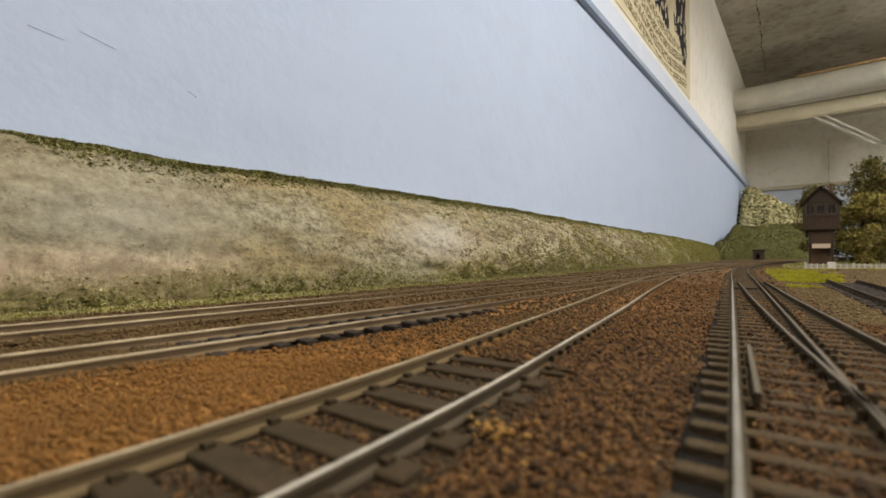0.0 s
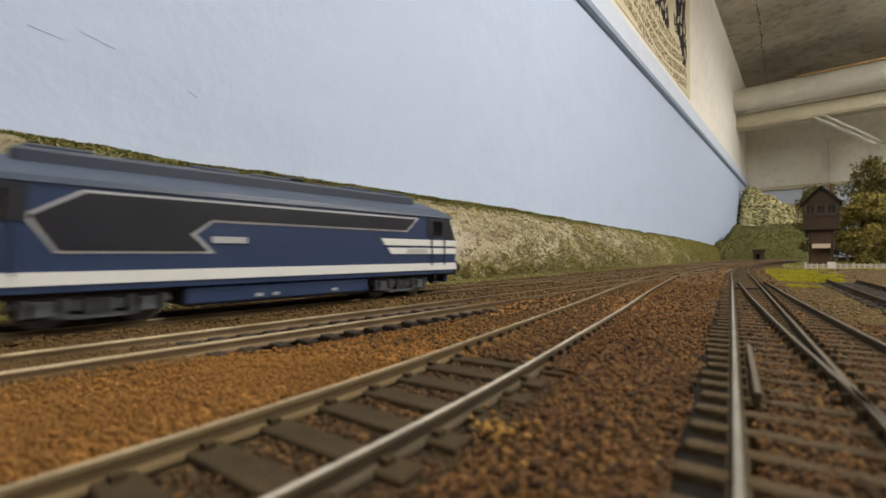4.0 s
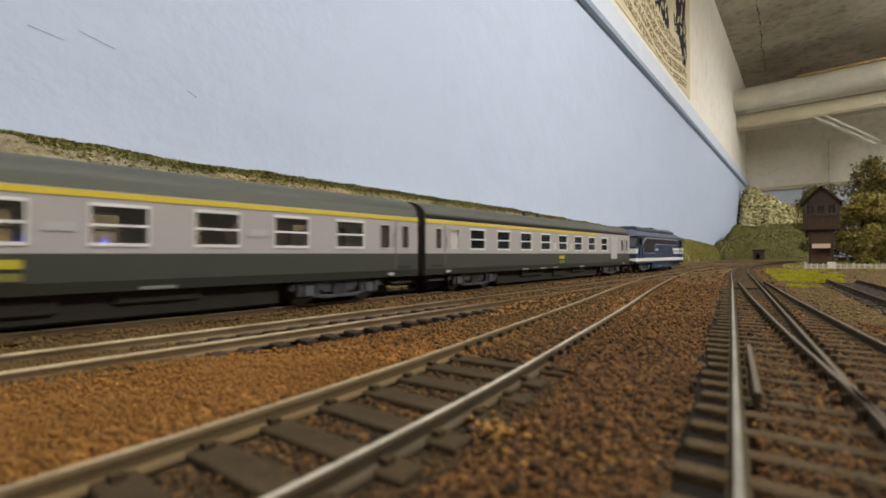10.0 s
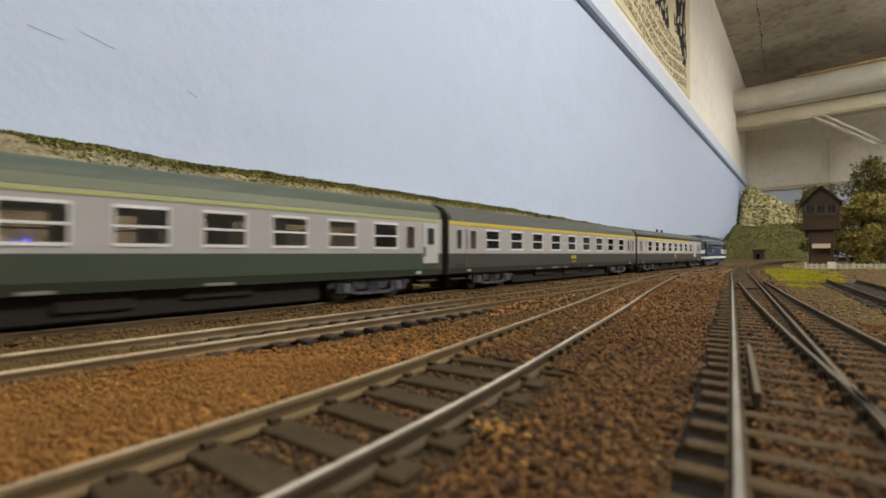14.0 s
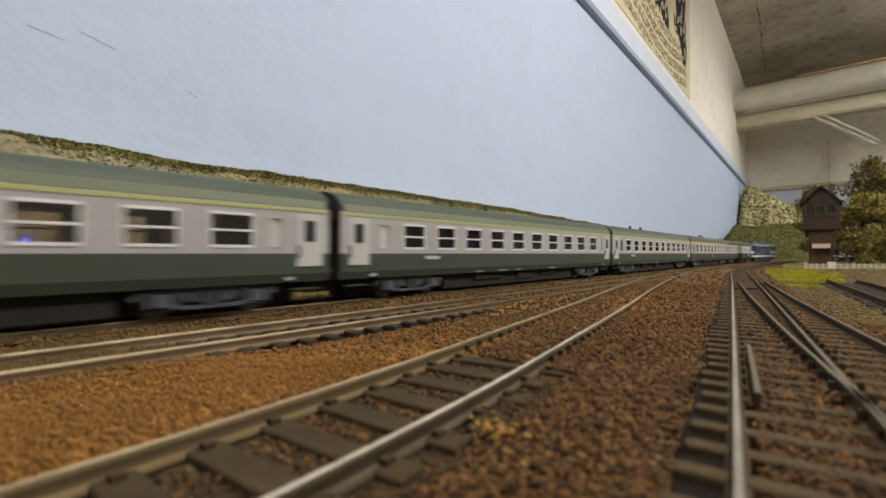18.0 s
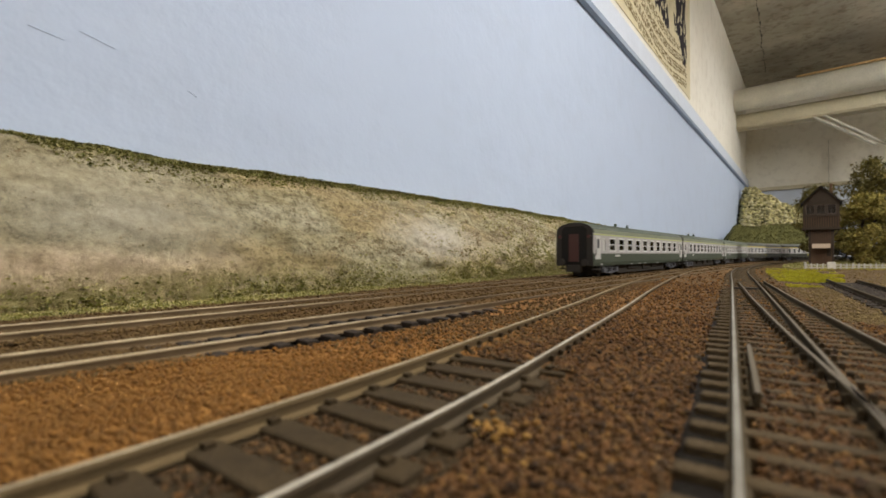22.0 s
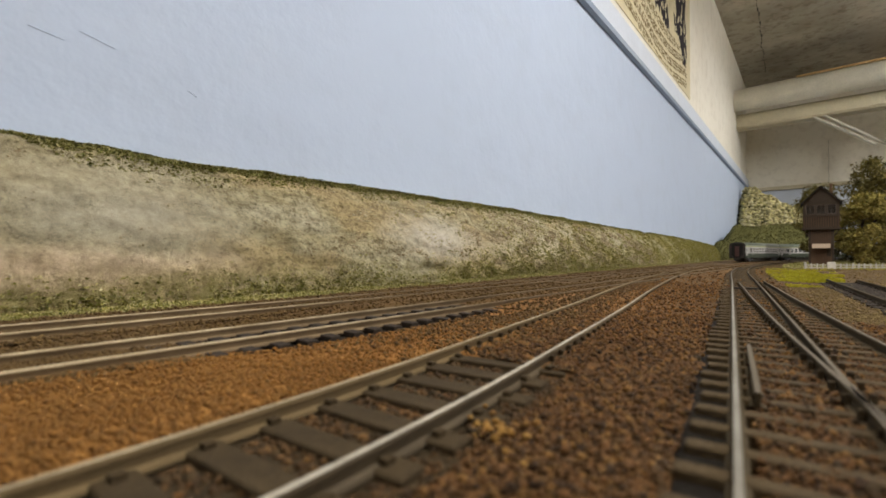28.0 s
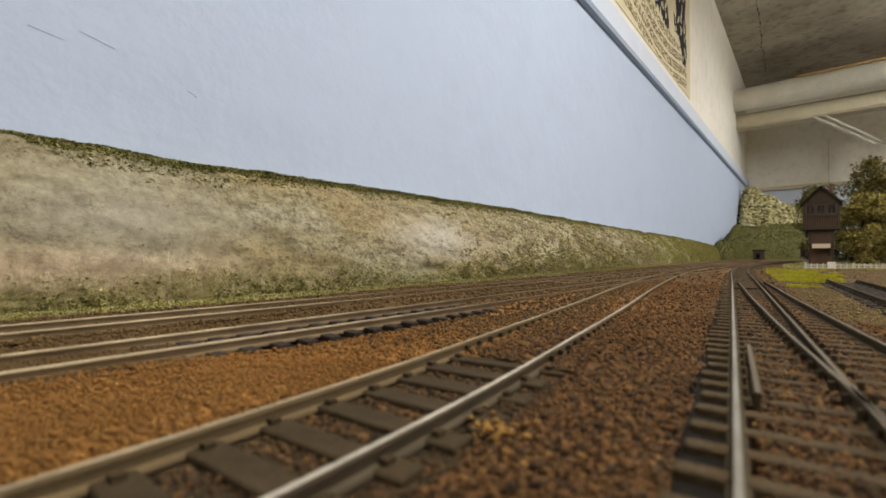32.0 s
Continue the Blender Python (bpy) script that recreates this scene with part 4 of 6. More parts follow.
def hill(name, label, mat, centre, along, width, depth, height, shape, seed, clumps=0, clump_mat="turf_green", size=0.004, shape_of=None):
    """A scenic hill: a rounded or craggy block on a rectangular foot."""
    way = Vector(along).normalized()
    back = Vector((-way.y, way.x, 0))
    verts = []
    nx, ny = 70, 36

    def place(u, v):
        edge = min(1.0, min(u, 1 - u) * shape[0]) ** shape[2] * min(1.0, min(v, 1 - v) * shape[1]) ** shape[2]
        z = height(u) * edge * (1 + 0.1 * fbm(u * 5, v * 5, seed)) + 0.012 * edge * fbm(u * 22, v * 18, seed)
        p = Vector(centre) + way * ((u - 0.5) * width) + back * ((v - 0.5) * depth + 0.02 * fbm(u * 8, v * 8, seed + 4) * edge)
        p -= ASIDE * max(0.0, p.dot(ASIDE) - BOARD_D + 0.0015)
        return (p.x, p.y, max(z, 0.0) - 0.001)
    for i in range(nx + 1):
        for k in range(ny + 1):
            verts.append(place(i / nx, k / ny))
    n = ny + 1
    faces = [(i * n + k, (i + 1) * n + k, (i + 1) * n + k + 1, i * n + k + 1) for i in range(nx) for k in range(ny)]
    ob = tagged(mesh_object(name, verts, faces, mat, smooth=True), label, "hill")
    if clumps:
        rng = random.Random(seed)
        rows = []
        for _ in range(clumps):
            x, y, z = place(rng.random(), rng.random() * 0.75)
            rows.append((x, y, z, rng.uniform(0.5, 1.3) * size))
        scatter("scenic_foliage", clump_mat, "olive and straw-coloured foliage flock on the " + label.split(" ")[-1], rows, shape_of, category="foliage")
        if name == "rock_outcrop":
            rows = []
            while len(rows) < 2600:
                x, y, z = place(rng.random(), rng.random() * 0.4)
                if 0.15 < z < 0.185 + 0.012 * fbm(x * 30, y * 30):
                    rows.append((x, y, z, rng.uniform(0.4, 1.1) * size * 0.6))
            scatter("scenic_rubble", "rubble_cream", "cream rubble along the foot of the outcrop", rows, shape_of, category="rubble")
    return ob


# ---- far scenery ----
hill("grassy_mound", "rounded olive green turf mound", "mound_turf", at(2.357, 0.13), -ASIDE, 0.373, 0.76, lambda u: 0.142 - 0.006 * u, (5.0, 2.3, 0.75), 2.0, 11000, "mound_flock", 0.0026, TUFT)
hill("rock_outcrop", "craggy straw-yellow rock outcrop", "rock_face", at(3.093, 0.13), -ASIDE, 0.385, 0.53, lambda u: min(0.43, 0.12 + 2.2 * u) - 0.2 * u, (12.0, 2.1, 0.8), 6.0, 7000, "rock_patch", 0.02, STONE)

hill("grassy_bank", "sloping olive green turf bank", "mound_turf", at(2.067, 0.251), -ASIDE, 0.096, 0.71, lambda u: 0.085, (3.0, 1.6, 0.8), 7.0, 3000, "mound_flock", 0.0026, TUFT)


def lineside_hut():
    h = thing("lineside_hut", "small dark lineside hut with a flat roof", "hut", Matrix.Translation(at(1.908, 0.1266)) @ pose(0, 0, 0, 0, 0, -40) @ Matrix.Scale(1.25, 4))
    bm = bmesh.new()
    panel(bm, -0.013, 0.013, 0.0, 0.026, [(-0.006, 0.003, 0.0, 0.017)], -0.010, -0.008)
    block(bm, -0.013, -0.011, -0.008, 0.010, 0, 0.026)
    block(bm, 0.011, 0.013, -0.008, 0.010, 0, 0.026)
    block(bm, -0.011, 0.011, 0.008, 0.010, 0, 0.026)
    part("wall", bm, "timber_dark", h)
    boxed("roof", (-0.016, 0.016, -0.013, 0.013, 0.0262, 0.0295), "tile_dark", h, "dark flat roof", 0.001)


lineside_hut()


def signal_box():
    b = thing("signal_box", "dark brown two-storey timber signal box with gabled roof", "signal box", Matrix.Translation((0.694, 0.809, 0.0)) @ pose(0, 0, 0, 0, 0, -40))
    w, dp = 0.016, 0.0175
    # lower storey
    bm = bmesh.new()
    panel(bm, -w, w, 0.0, 0.066, [(-0.006, 0.0045, 0.0, 0.03), (0.0075, 0.0135, 0.018, 0.032)], -dp, -dp + 0.002)
    part("front_wall", bm, "timber_red", b, "red-brown boarded front wall")
    for side in (-1, 1):
        boxed("side_wall", (min(side * w, side * (w - 0.002)), max(side * w, side * (w - 0.002)), -dp + 0.002, dp, 0, 0.066), "timber_dark", b)
    boxed("back_wall", (-w + 0.002, w - 0.002, dp - 0.002, dp, 0, 0.066), "timber_dark", b)
    for k in range(13):
        x = -w + 0.002 + k * (2 * w - 0.004) / 12
        boxed("batten", (x - 0.0004, x + 0.0004, -dp - 0.0007, -dp, 0.034, 0.066), "timber_dark", b)
    for x in (-w, w):
        boxed("corner_post", (x - 0.0015, x + 0.0015, -dp - 0.0015, -dp + 0.0015, 0, 0.068), "timber_dark", b)
    door = boxed("door", (-0.0058, 0.0043, -dp + 0.0022, -dp + 0.0035, 0.0, 0.0298), "timber_red", b, "dark brown door")
    boxed("door_handle", (0.002, 0.003, -dp + 0.001, -dp + 0.0022, 0.014, 0.0152), "wheel_steel", door)
    win = boxed("window_frame", (0.0073, 0.0137, -dp + 0.0004, -dp + 0.0016, 0.0178, 0.0322), "timber_dark", b)
    bm = bmesh.new()
    extrude_outline(bm, [(-0.0125, 0.0395), (0.0125, 0.0395), (0.0125, 0.041), (-0.0125, 0.041)], -dp - 0.0135, -dp)
    bmesh.ops.rotate(bm, verts=bm.verts, cent=(0, -dp, 0.0405), matrix=Matrix.Rotation(radians(38), 3, "X"))
    part("awning", bm, "awning_pale", b, "pale lean-to awning over the door")
    # jetty and upper storey
    uw, ud = 0.025, 0.0215
    boxed("balcony_floor", (-uw - 0.002, uw + 0.002, -ud - 0.002, ud + 0.002, 0.066, 0.0695), "timber_dark", b, bevel=0.0004)
    bm = bmesh.new()
    holes = [(-0.0208 + k * 0.0146, -0.0208 + k * 0.0146 + 0.0124, 0.0935, 0.1105) for k in range(3)]
    panel(bm, -uw, uw, 0.0697, 0.115, holes, -ud, -ud + 0.002)
    part("upper_front", bm, "timber_dark", b)
    for x0, x1, z0, z1 in holes:
        f = bmesh.new()
        panel(f, x0 + 0.0001, x1 - 0.0001, z0 + 0.0001, z1 - 0.0001, [(x0 + 0.001, (x0 + x1) / 2 - 0.0004, z0 + 0.001, z1 - 0.001), ((x0 + x1) / 2 + 0.0004, x1 - 0.001, z0 + 0.001, z1 - 0.001)], -ud + 0.0003, -ud + 0.0013)
        win = part("window", f, "frame_brown", b)
        pane = boxed("pane", (x0 + 0.001, x1 - 0.001, -ud + 0.0015, -ud + 0.0018, z0 + 0.001, z1 - 0.001), "glass", win)
        pane.visible_shadow = False
    for side in (-1, 1):
        boxed("upper_side", (min(side * uw, side * (uw - 0.002)), max(side * uw, side * (uw - 0.002)), -ud + 0.002, ud, 0.0697, 0.115), "timber_dark", b)
    boxed("upper_back", (-uw + 0.002, uw - 0.002, ud - 0.002, ud, 0.0697, 0.115), "timber_dark", b)
    for k in range(15):
        x = -uw + 0.0015 + k * (2 * uw - 0.003) / 14
        boxed("board_batten", (x - 0.0006, x + 0.0006, -ud - 0.0008, -ud, 0.0705, 0.09), "timber_red", b)
    boxed("rail", (-uw - 0.002, uw + 0.002, -ud - 0.0018, -ud - 0.0009, 0.0895, 0.0912), "timber_dark", b)
    for side in (-1, 1):
        bm = bmesh.new()
        rod(bm, (side * w, -dp, 0.052), (side * uw, -ud, 0.067), 0.001, n=6)
        part("bracket", bm, "timber_dark", b)
    # gable and roof
    bm = bmesh.new()
    extrude_outline(bm, [(-uw, 0.1152), (uw, 0.1152), (0, 0.1425)], -ud, -ud + 0.002)
    part("gable", bm, "timber_dark", b)
    for side in (-1, 1):
        bm = bmesh.new()
        extrude_outline(bm, [(0, 0.1428), (side * (uw + 0.0035), 0.1115), (side * (uw + 0.0035), 0.1135), (0, 0.1448)], -ud - 0.005, ud + 0.005)
        roof = part("roof", bm, "tile_dark", b, "dark tiled roof slope")
        for k in range(9):
            t = (k + 0.5) / 9
            x, z = side * (uw + 0.0035) * t, 0.1448 - 0.0313 * t
            boxed("tile_course", (x - 0.0018, x + 0.0018, -ud - 0.005, ud + 0.005, z - 0.0002, z + 0.0007), "tile_dark", roof)
    boxed("chimney", (0.0125, 0.0165, 0.004, 0.008, 0.128, 0.151), "timber_red", b, "small brick chimney", 0.0004)


signal_box()


def picket_fence():
    f = thing("picket_fence", "low white picket fence along the grass", "fence")
    a, b = Vector((0.505, 0.614, 0.0008)), Vector((0.80, 0.588, 0.0008))
    way = (b - a).normalized()
    turn = math.degrees(math.atan2(way.y, way.x))
    n = 40
    post = None
    for i in range(n):
        m = Matrix.Translation(a.lerp(b, i / (n - 1))) @ pose(0, 0, 0, random.uniform(-3, 3), random.uniform(-3, 3), turn)
        if post is None:
            bm = bmesh.new()
            extrude_outline(bm, [(-0.0008, 0), (0.0008, 0), (0.0008, 0.0078), (0, 0.009), (-0.0008, 0.0078)], -0.0004, 0.0004)
            post = part("picket", bm, "fence_white", f)
            post.matrix_basis = m
        else:
            again(post, m)
    for z in (0.0022, 0.0056):
        boxed("rail", (0, (b - a).length, 0.0004, 0.0011, z, z + 0.0013), "fence_white", f).matrix_basis = Matrix.Translation(a) @ pose(0, 0, 0, 0, 0, turn)
    g = boxed("gate_board", (0.027, 0.038, -0.002, -0.0006, 0.0, 0.0105), "fence_white", f, "white boarded gate", 0.0003)
    g.matrix_basis = Matrix.Translation(a) @ pose(0, 0, 0, 0, 0, turn)
    boxed("end_post", (-0.0018, 0.0, -0.001, 0.001, 0.0, 0.0105), "fence_white", f).matrix_basis = Matrix.Translation(a) @ pose(0, 0, 0, 0, 0, turn)


picket_fence()


def leaf_cloud(name, centres, leaves, size, mat, parent, seed):
    rng = np.random.default_rng(seed)
    C = np.asarray(centres)
    pick = rng.integers(0, len(C), leaves)
    way = rng.normal(size=(leaves, 3))
    way /= np.linalg.norm(way, axis=1)[:, None]
    P = C[pick, :3] + way * (C[pick, 3] * rng.uniform(0.45, 1.05, leaves))[:, None] * np.array([1, 1, 0.8])
    T = rng.normal(size=(leaves, 3, 3)) * size * rng.uniform(0.5, 1.2, leaves)[:, None, None]
    V = (P[:, None] + T).reshape(-1, 3)
    F = [tuple(r) for r in np.arange(leaves * 3).reshape(-1, 3).tolist()]
    return mesh_object(name, V.tolist(), F, mat, parent)


def tree(label, x, y, height, spread, mat, seed, leaves=6000, clumps=40, low=0.15, size=0.0021):
    t = thing("tree", label, "tree", Matrix.Translation((x, y, 0)))
    rng = random.Random(seed)
    bm = bmesh.new()
    bend = Vector((rng.uniform(-0.006, 0.006), rng.uniform(-0.006, 0.006), height * 0.55))
    rod(bm, (0, 0, -0.001), bend, height * 0.028, height * 0.016, 8)
    rod(bm, bend, (0, 0, height * 0.9), height * 0.016, height * 0.004, 8)
    centres = []
    for k in range(clumps):
        h = rng.uniform(low, 0.95)
        a = rng.uniform(0, 2 * math.pi)
        wide = spread * math.sin(math.pi * min(max((h - low) / (1 - low) * 0.8 + 0.18, 0), 1)) ** 0.7
        r = wide * rng.uniform(0.35, 1.0)
        c = Vector((r * math.cos(a), r * math.sin(a), h * height))
        centres.append((*c, spread * rng.uniform(0.16, 0.36)))
        if k % 3 == 0:
            rod(bm, (bend.x * h, bend.y * h, max(h - 0.12, 0.08) * height), c, height * 0.008, height * 0.002, 5)
    part("trunk", bm, "bark", t, "dark trunk with limbs")
    leaf_cloud("crown", centres, leaves, size, mat, t, seed)


tree("tall olive-brown broadleaf model tree behind the fence", 0.955, 0.955, 0.235, 0.07, "leaf_moss", 3, 22000, 90)
tree("rounded olive model tree beside the signal box", 0.80, 0.832, 0.135, 0.05, "leaf_olive", 8, 18000, 80, 0.06)
tree("dense olive shrub tree by the fence", 0.845, 0.78, 0.09, 0.045, "leaf_olive", 12, 12000, 60, 0.05)
tree("dark model tree behind the signal box", 0.87, 1.02, 0.18, 0.056, "leaf_moss", 21, 9000, 60, 0.2)
tree("dark model tree in the rear row", 0.94, 1.066, 0.15, 0.06, "leaf_dark", 33, 5000, 40, 0.05)


def lawn():
    rng = random.Random(9)
    rows, rough = [], []
    for _ in range(36000):
        u, v = rng.random(), rng.random()
        y = 0.285 + 0.339 * u
        x = y * (0.715 + (0.185 + 0.69 * max(0.0, u - 0.72)) * v) + 0.004
        s, d = x * AHEAD.x + y * AHEAD.y, x * ASIDE.x + y * ASIDE.y
        if d > TRACK_D["E"](s) - 0.0235 or (s < 0.45 and abs(d - TRACK_D["F"](s)) < 0.0095) or fbm(x * 25, y * 25, 1.5) < -0.35 + 0.9 * max(0.0, v - 0.55) + 0.6 * max(0.0, 0.3 - u):
            continue
        if s < 0.48 and d < TRACK_D["F"](s) + 0.013 - 0.02 * rng.random():
            continue
        rows.append((x, y, 0.0008, rng.uniform(0.0007, 0.0016)))
    for _ in range(6000):
        y = rng.uniform(0.624, 1.235)
        x = y * rng.uniform(0.77, 1.08)
        s, d = x * AHEAD.x + y * AHEAD.y, x * ASIDE.x + y * ASIDE.y
        if d > TRACK_D["E"](s) - 0.034 or near_line(s, d)[0] < 0.03:
            continue
        rough.append((x, y, 0.0008, rng.uniform(0.002, 0.004)))
    scatter("lawn", "turf_yellow", "bright yellow-green static grass by the siding", rows, TUFT, category="grass")
    scatter("rough_grass", "turf_green", "olive rough grass behind the fence", rough, TUFT, category="grass")


lawn()


# ---- tracks ----
STEP, STEP_WIDE = 0.0029, 0.0036
line_a = main_points(0.0, -0.35, 3.4, STEP)
line_b = main_points(-SPACING, -0.35, 2.9, STEP_WIDE)
line_c = plan_points(LINE_C, -0.1, 0.74, STEP)
line_e = plan_points(LINE_E, -0.1, 2.03, STEP_WIDE)
line_g = plan_points(LINE_G, -0.1, 0.387, STEP_WIDE)
line_f = plan_points(LINE_F, 0.012, 0.45, STEP)
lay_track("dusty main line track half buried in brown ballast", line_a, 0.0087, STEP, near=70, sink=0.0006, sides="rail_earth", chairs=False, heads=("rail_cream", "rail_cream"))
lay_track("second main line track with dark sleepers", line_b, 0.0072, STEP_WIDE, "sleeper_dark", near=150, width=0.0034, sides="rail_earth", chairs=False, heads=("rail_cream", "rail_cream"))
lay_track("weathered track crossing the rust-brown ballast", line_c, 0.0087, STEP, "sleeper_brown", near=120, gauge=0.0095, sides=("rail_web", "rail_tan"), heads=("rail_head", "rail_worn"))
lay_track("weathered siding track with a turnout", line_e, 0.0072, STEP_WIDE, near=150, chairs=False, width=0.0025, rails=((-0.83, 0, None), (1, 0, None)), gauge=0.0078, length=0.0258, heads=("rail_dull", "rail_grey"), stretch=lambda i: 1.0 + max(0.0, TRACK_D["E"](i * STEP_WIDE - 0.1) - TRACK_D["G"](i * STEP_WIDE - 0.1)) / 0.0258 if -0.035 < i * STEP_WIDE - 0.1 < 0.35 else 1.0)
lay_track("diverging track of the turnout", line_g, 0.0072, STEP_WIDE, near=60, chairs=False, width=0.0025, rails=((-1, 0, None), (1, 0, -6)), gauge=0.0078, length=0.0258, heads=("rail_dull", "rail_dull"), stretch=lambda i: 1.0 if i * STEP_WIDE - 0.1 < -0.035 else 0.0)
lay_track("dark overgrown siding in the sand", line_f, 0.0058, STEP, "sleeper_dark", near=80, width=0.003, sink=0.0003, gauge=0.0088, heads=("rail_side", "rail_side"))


def rail_chairs(label, line, gauges, s0, s1, start, pitch=0.0058, step=STEP):
    """Small dark chairs gripping the rails, along a stretch of a track."""
    bm = bmesh.new()
    every = round(pitch / step)
    for i in range(int((s0 - start) / step) // every * every, min(len(line), int((s1 - start) / step)), every):
        p, h = line[i]
        for g in gauges:
            for side in (-1, 1):
                m = Matrix.Translation(p) @ pose(0, 0, 0, 0, 0, -math.degrees(h)) @ pose(g + side * 0.0009, 0, 0)
                block(bm, -0.0004, 0.0004, -0.0005, 0.0005, 0.0014, 0.0028, 0, m)
    t = thing("chair_row", label, "rail chairs", kind="stuff")
    part("chairs", bm, "sleeper_brown", t)


rail_chairs("dark rail chairs along the crossing track", line_c, (-0.0095, 0.0095), 0.08, 0.6, -0.1)
rail_chairs("dark rail chairs along the siding", line_e, (0.0078,), -0.06, 0.4, -0.1, 0.0072, STEP_WIDE)
rail_chairs("dark rail chairs along the diverging track", line_g, (-0.0078,), -0.06, 0.38, -0.1, 0.0072, STEP_WIDE)


def track_bed(label, line, lo, hi, mat="track_dirt", top=0.0006):
    """Dirty ballast, or shade painted near-black, between the sleepers, from lo to hi across the line."""
    verts, faces = [], []
    mid, half = (lo + hi) / 2, (hi - lo) / 2
    for p, h in line:
        left = Vector((-math.cos(h), math.sin(h), 0))
        for k, drop in ((-1.0, 0.0011), (-0.82, 0.0), (0.0, 0.0), (0.82, 0.0), (1.0, 0.0011)):
            a = mid + half * k
            wob = 0.0016 * fbm(p.x * 160, p.y * 160, a * 300) if abs(k) > 0.5 else 0.0
            q = p + left * (a + wob)
            verts.append((q.x, q.y, top - drop + 0.0003 * fbm(q.x * 700, q.y * 700)))
    faces = [(i * 5 + k, i * 5 + k + 1, i * 5 + k + 6, i * 5 + k + 5) for i in range(len(line) - 1) for k in range(4)]
    tagged(mesh_object("track_bed", verts, faces, mat, smooth=True), label, "track bed", kind="structure")


track_bed("dark dirty ballast under the crossing track", line_c[:62], -0.018, 0.018)
# Dark strip stands in for shade between the sleeper ends.
track_bed("near-black fill painting shade between the siding's sleeper ends", line_e[:120], 0.0075, 0.0142, "bed_black", 0.0005)
track_bed("near-black fill between the second main line's sleepers", line_b[110:137], -0.0175, 0.0175, "bed_black", 0.0)
track_bed("dark earth under the overgrown siding", line_f, -0.0155, 0.0155)


def guard_rails():
    g = thing("guard_rail", "short check rail inside the siding's running rail", "rail")
    k0, k1 = int((0.079 + 0.1) / STEP_WIDE), int((0.122 + 0.1) / STEP_WIDE)
    sweep_rail(line_e, 0.0078 - 0.0026, RAIL - 0.0025, g, k0, k1, "check_rail", ("rail_side", "rail_dull"))


guard_rails()


# ---- train ----
BOTTOM, WAIST, GUTTER, CROWN = 0.0092, 0.0195, 0.0362, 0.0454
SIDE = 0.0163


def wheelset_bm():
    bm = bmesh.new()
    for y in (-0.0082, 0.0082):
        sg = 1 if y > 0 else -1
        rod(bm, (0, y - sg * 0.0013, 0.0053), (0, y + sg * 0.0013, 0.0053), 0.0053, n=18)
        rod(bm, (0, y - sg * 0.0017, 0.0053), (0, y - sg * 0.0010, 0.0053), 0.0059, n=18)
    rod(bm, (0, -0.0082, 0.0053), (0, 0.0082, 0.0053), 0.0012, n=8)
    return bm


def bogie(parent, x, base, mat="bogie_grey", drop=0.0):
    b = new("bogie")
    b.parent = parent
    b.location = (x, 0, 0)
    for side in (-1, 1):
        y = side * 0.0125
        lo, hi = y - 0.0009, y + 0.0009
        bm = bmesh.new()
        extrude_outline(bm, [(-base * 0.94, 0.0060), (-base * 0.9, 0.0082), (-base * 0.3, 0.0091), (base * 0.3, 0.0091), (base * 0.9, 0.0082), (base * 0.94, 0.0060), (base * 0.82, 0.0058), (base * 0.76, 0.0070),
                             (base * 0.42, 0.0074), (base * 0.3, 0.0046), (-base * 0.3, 0.0046), (-base * 0.42, 0.0074), (-base * 0.76, 0.0070), (-base * 0.82, 0.0058)], lo, hi)
        part("side_frame", bm, mat, b, "grey cast side frame")
        bm = bmesh.new()
        extrude_outline(bm, [(-base * 0.66, 0.0040), (-base * 0.5, 0.0046), (-base * 0.3, 0.0036), (base * 0.3, 0.0036), (base * 0.5, 0.0046), (base * 0.66, 0.0040), (base * 0.6, 0.0032), (base * 0.3, 0.0025), (-base * 0.3, 0.0025), (-base * 0.6, 0.0032)], lo + side * 0.0008, hi + side * 0.0008)
        part("equaliser_beam", bm, mat, b, "low grey equaliser beam")
        boxed("backing", (-base * 0.8, base * 0.8, min(side * 0.0102, side * 0.0112), max(side * 0.0102, side * 0.0112), 0.0026, 0.0088), "under_black", b)
        bm = bmesh.new()
        for q in (-0.0022, 0.0, 0.0022):
            rod(bm, (q, side * 0.0139, 0.0038), (q, side * 0.0139, 0.0078), 0.0008, n=8)
        part("bolster_spring", bm, mat, b)
        for ax in (-base * 0.6, base * 0.6):
            boxed("axle_box", (ax - 0.0022, ax + 0.0022, side * 0.0139 - 0.0011, side * 0.0139 + 0.0011, 0.0034, 0.0075), mat, b, "", 0.0004)
            bm = bmesh.new()
            for q in (-0.0038, 0.0038):
                rod(bm, (ax + q, side * 0.0139, 0.0036), (ax + q, side * 0.0139, 0.0082), 0.0009, n=8)
            part("spring", bm, mat, b)
    boxed("bolster", (-0.006, 0.006, -0.0112, 0.0112, 0.006, 0.0093), "under_black", b)
    for ax in (-base * 0.6, base * 0.6):
        part("wheelset", wheelset_bm(), "wheel_steel", b).location = (ax, 0, 0)
    return b


def buffers(v, x, face):
    for side in (-1, 1):
        bm = bmesh.new()
        rod(bm, (x - face * 0.004, side * 0.01, 0.0122), (x + face * 0.0022, side * 0.01, 0.0122), 0.0016, n=12)
        rod(bm, (x + face * 0.0022, side * 0.01, 0.0122), (x + face * 0.0030, side * 0.01, 0.0122), 0.0029, n=16)
        part("buffer", bm, "under_black", v)


def roof_ring(x, half, gutter, crown, inset=0.0):
    pts = []
    for k in range(15):
        a = math.pi * k / 14
        y = -math.cos(a) * (half - inset)
        z = gutter + (crown - gutter - inset) * math.sin(a) ** 0.75
        pts.append((x, y, z))
    return pts


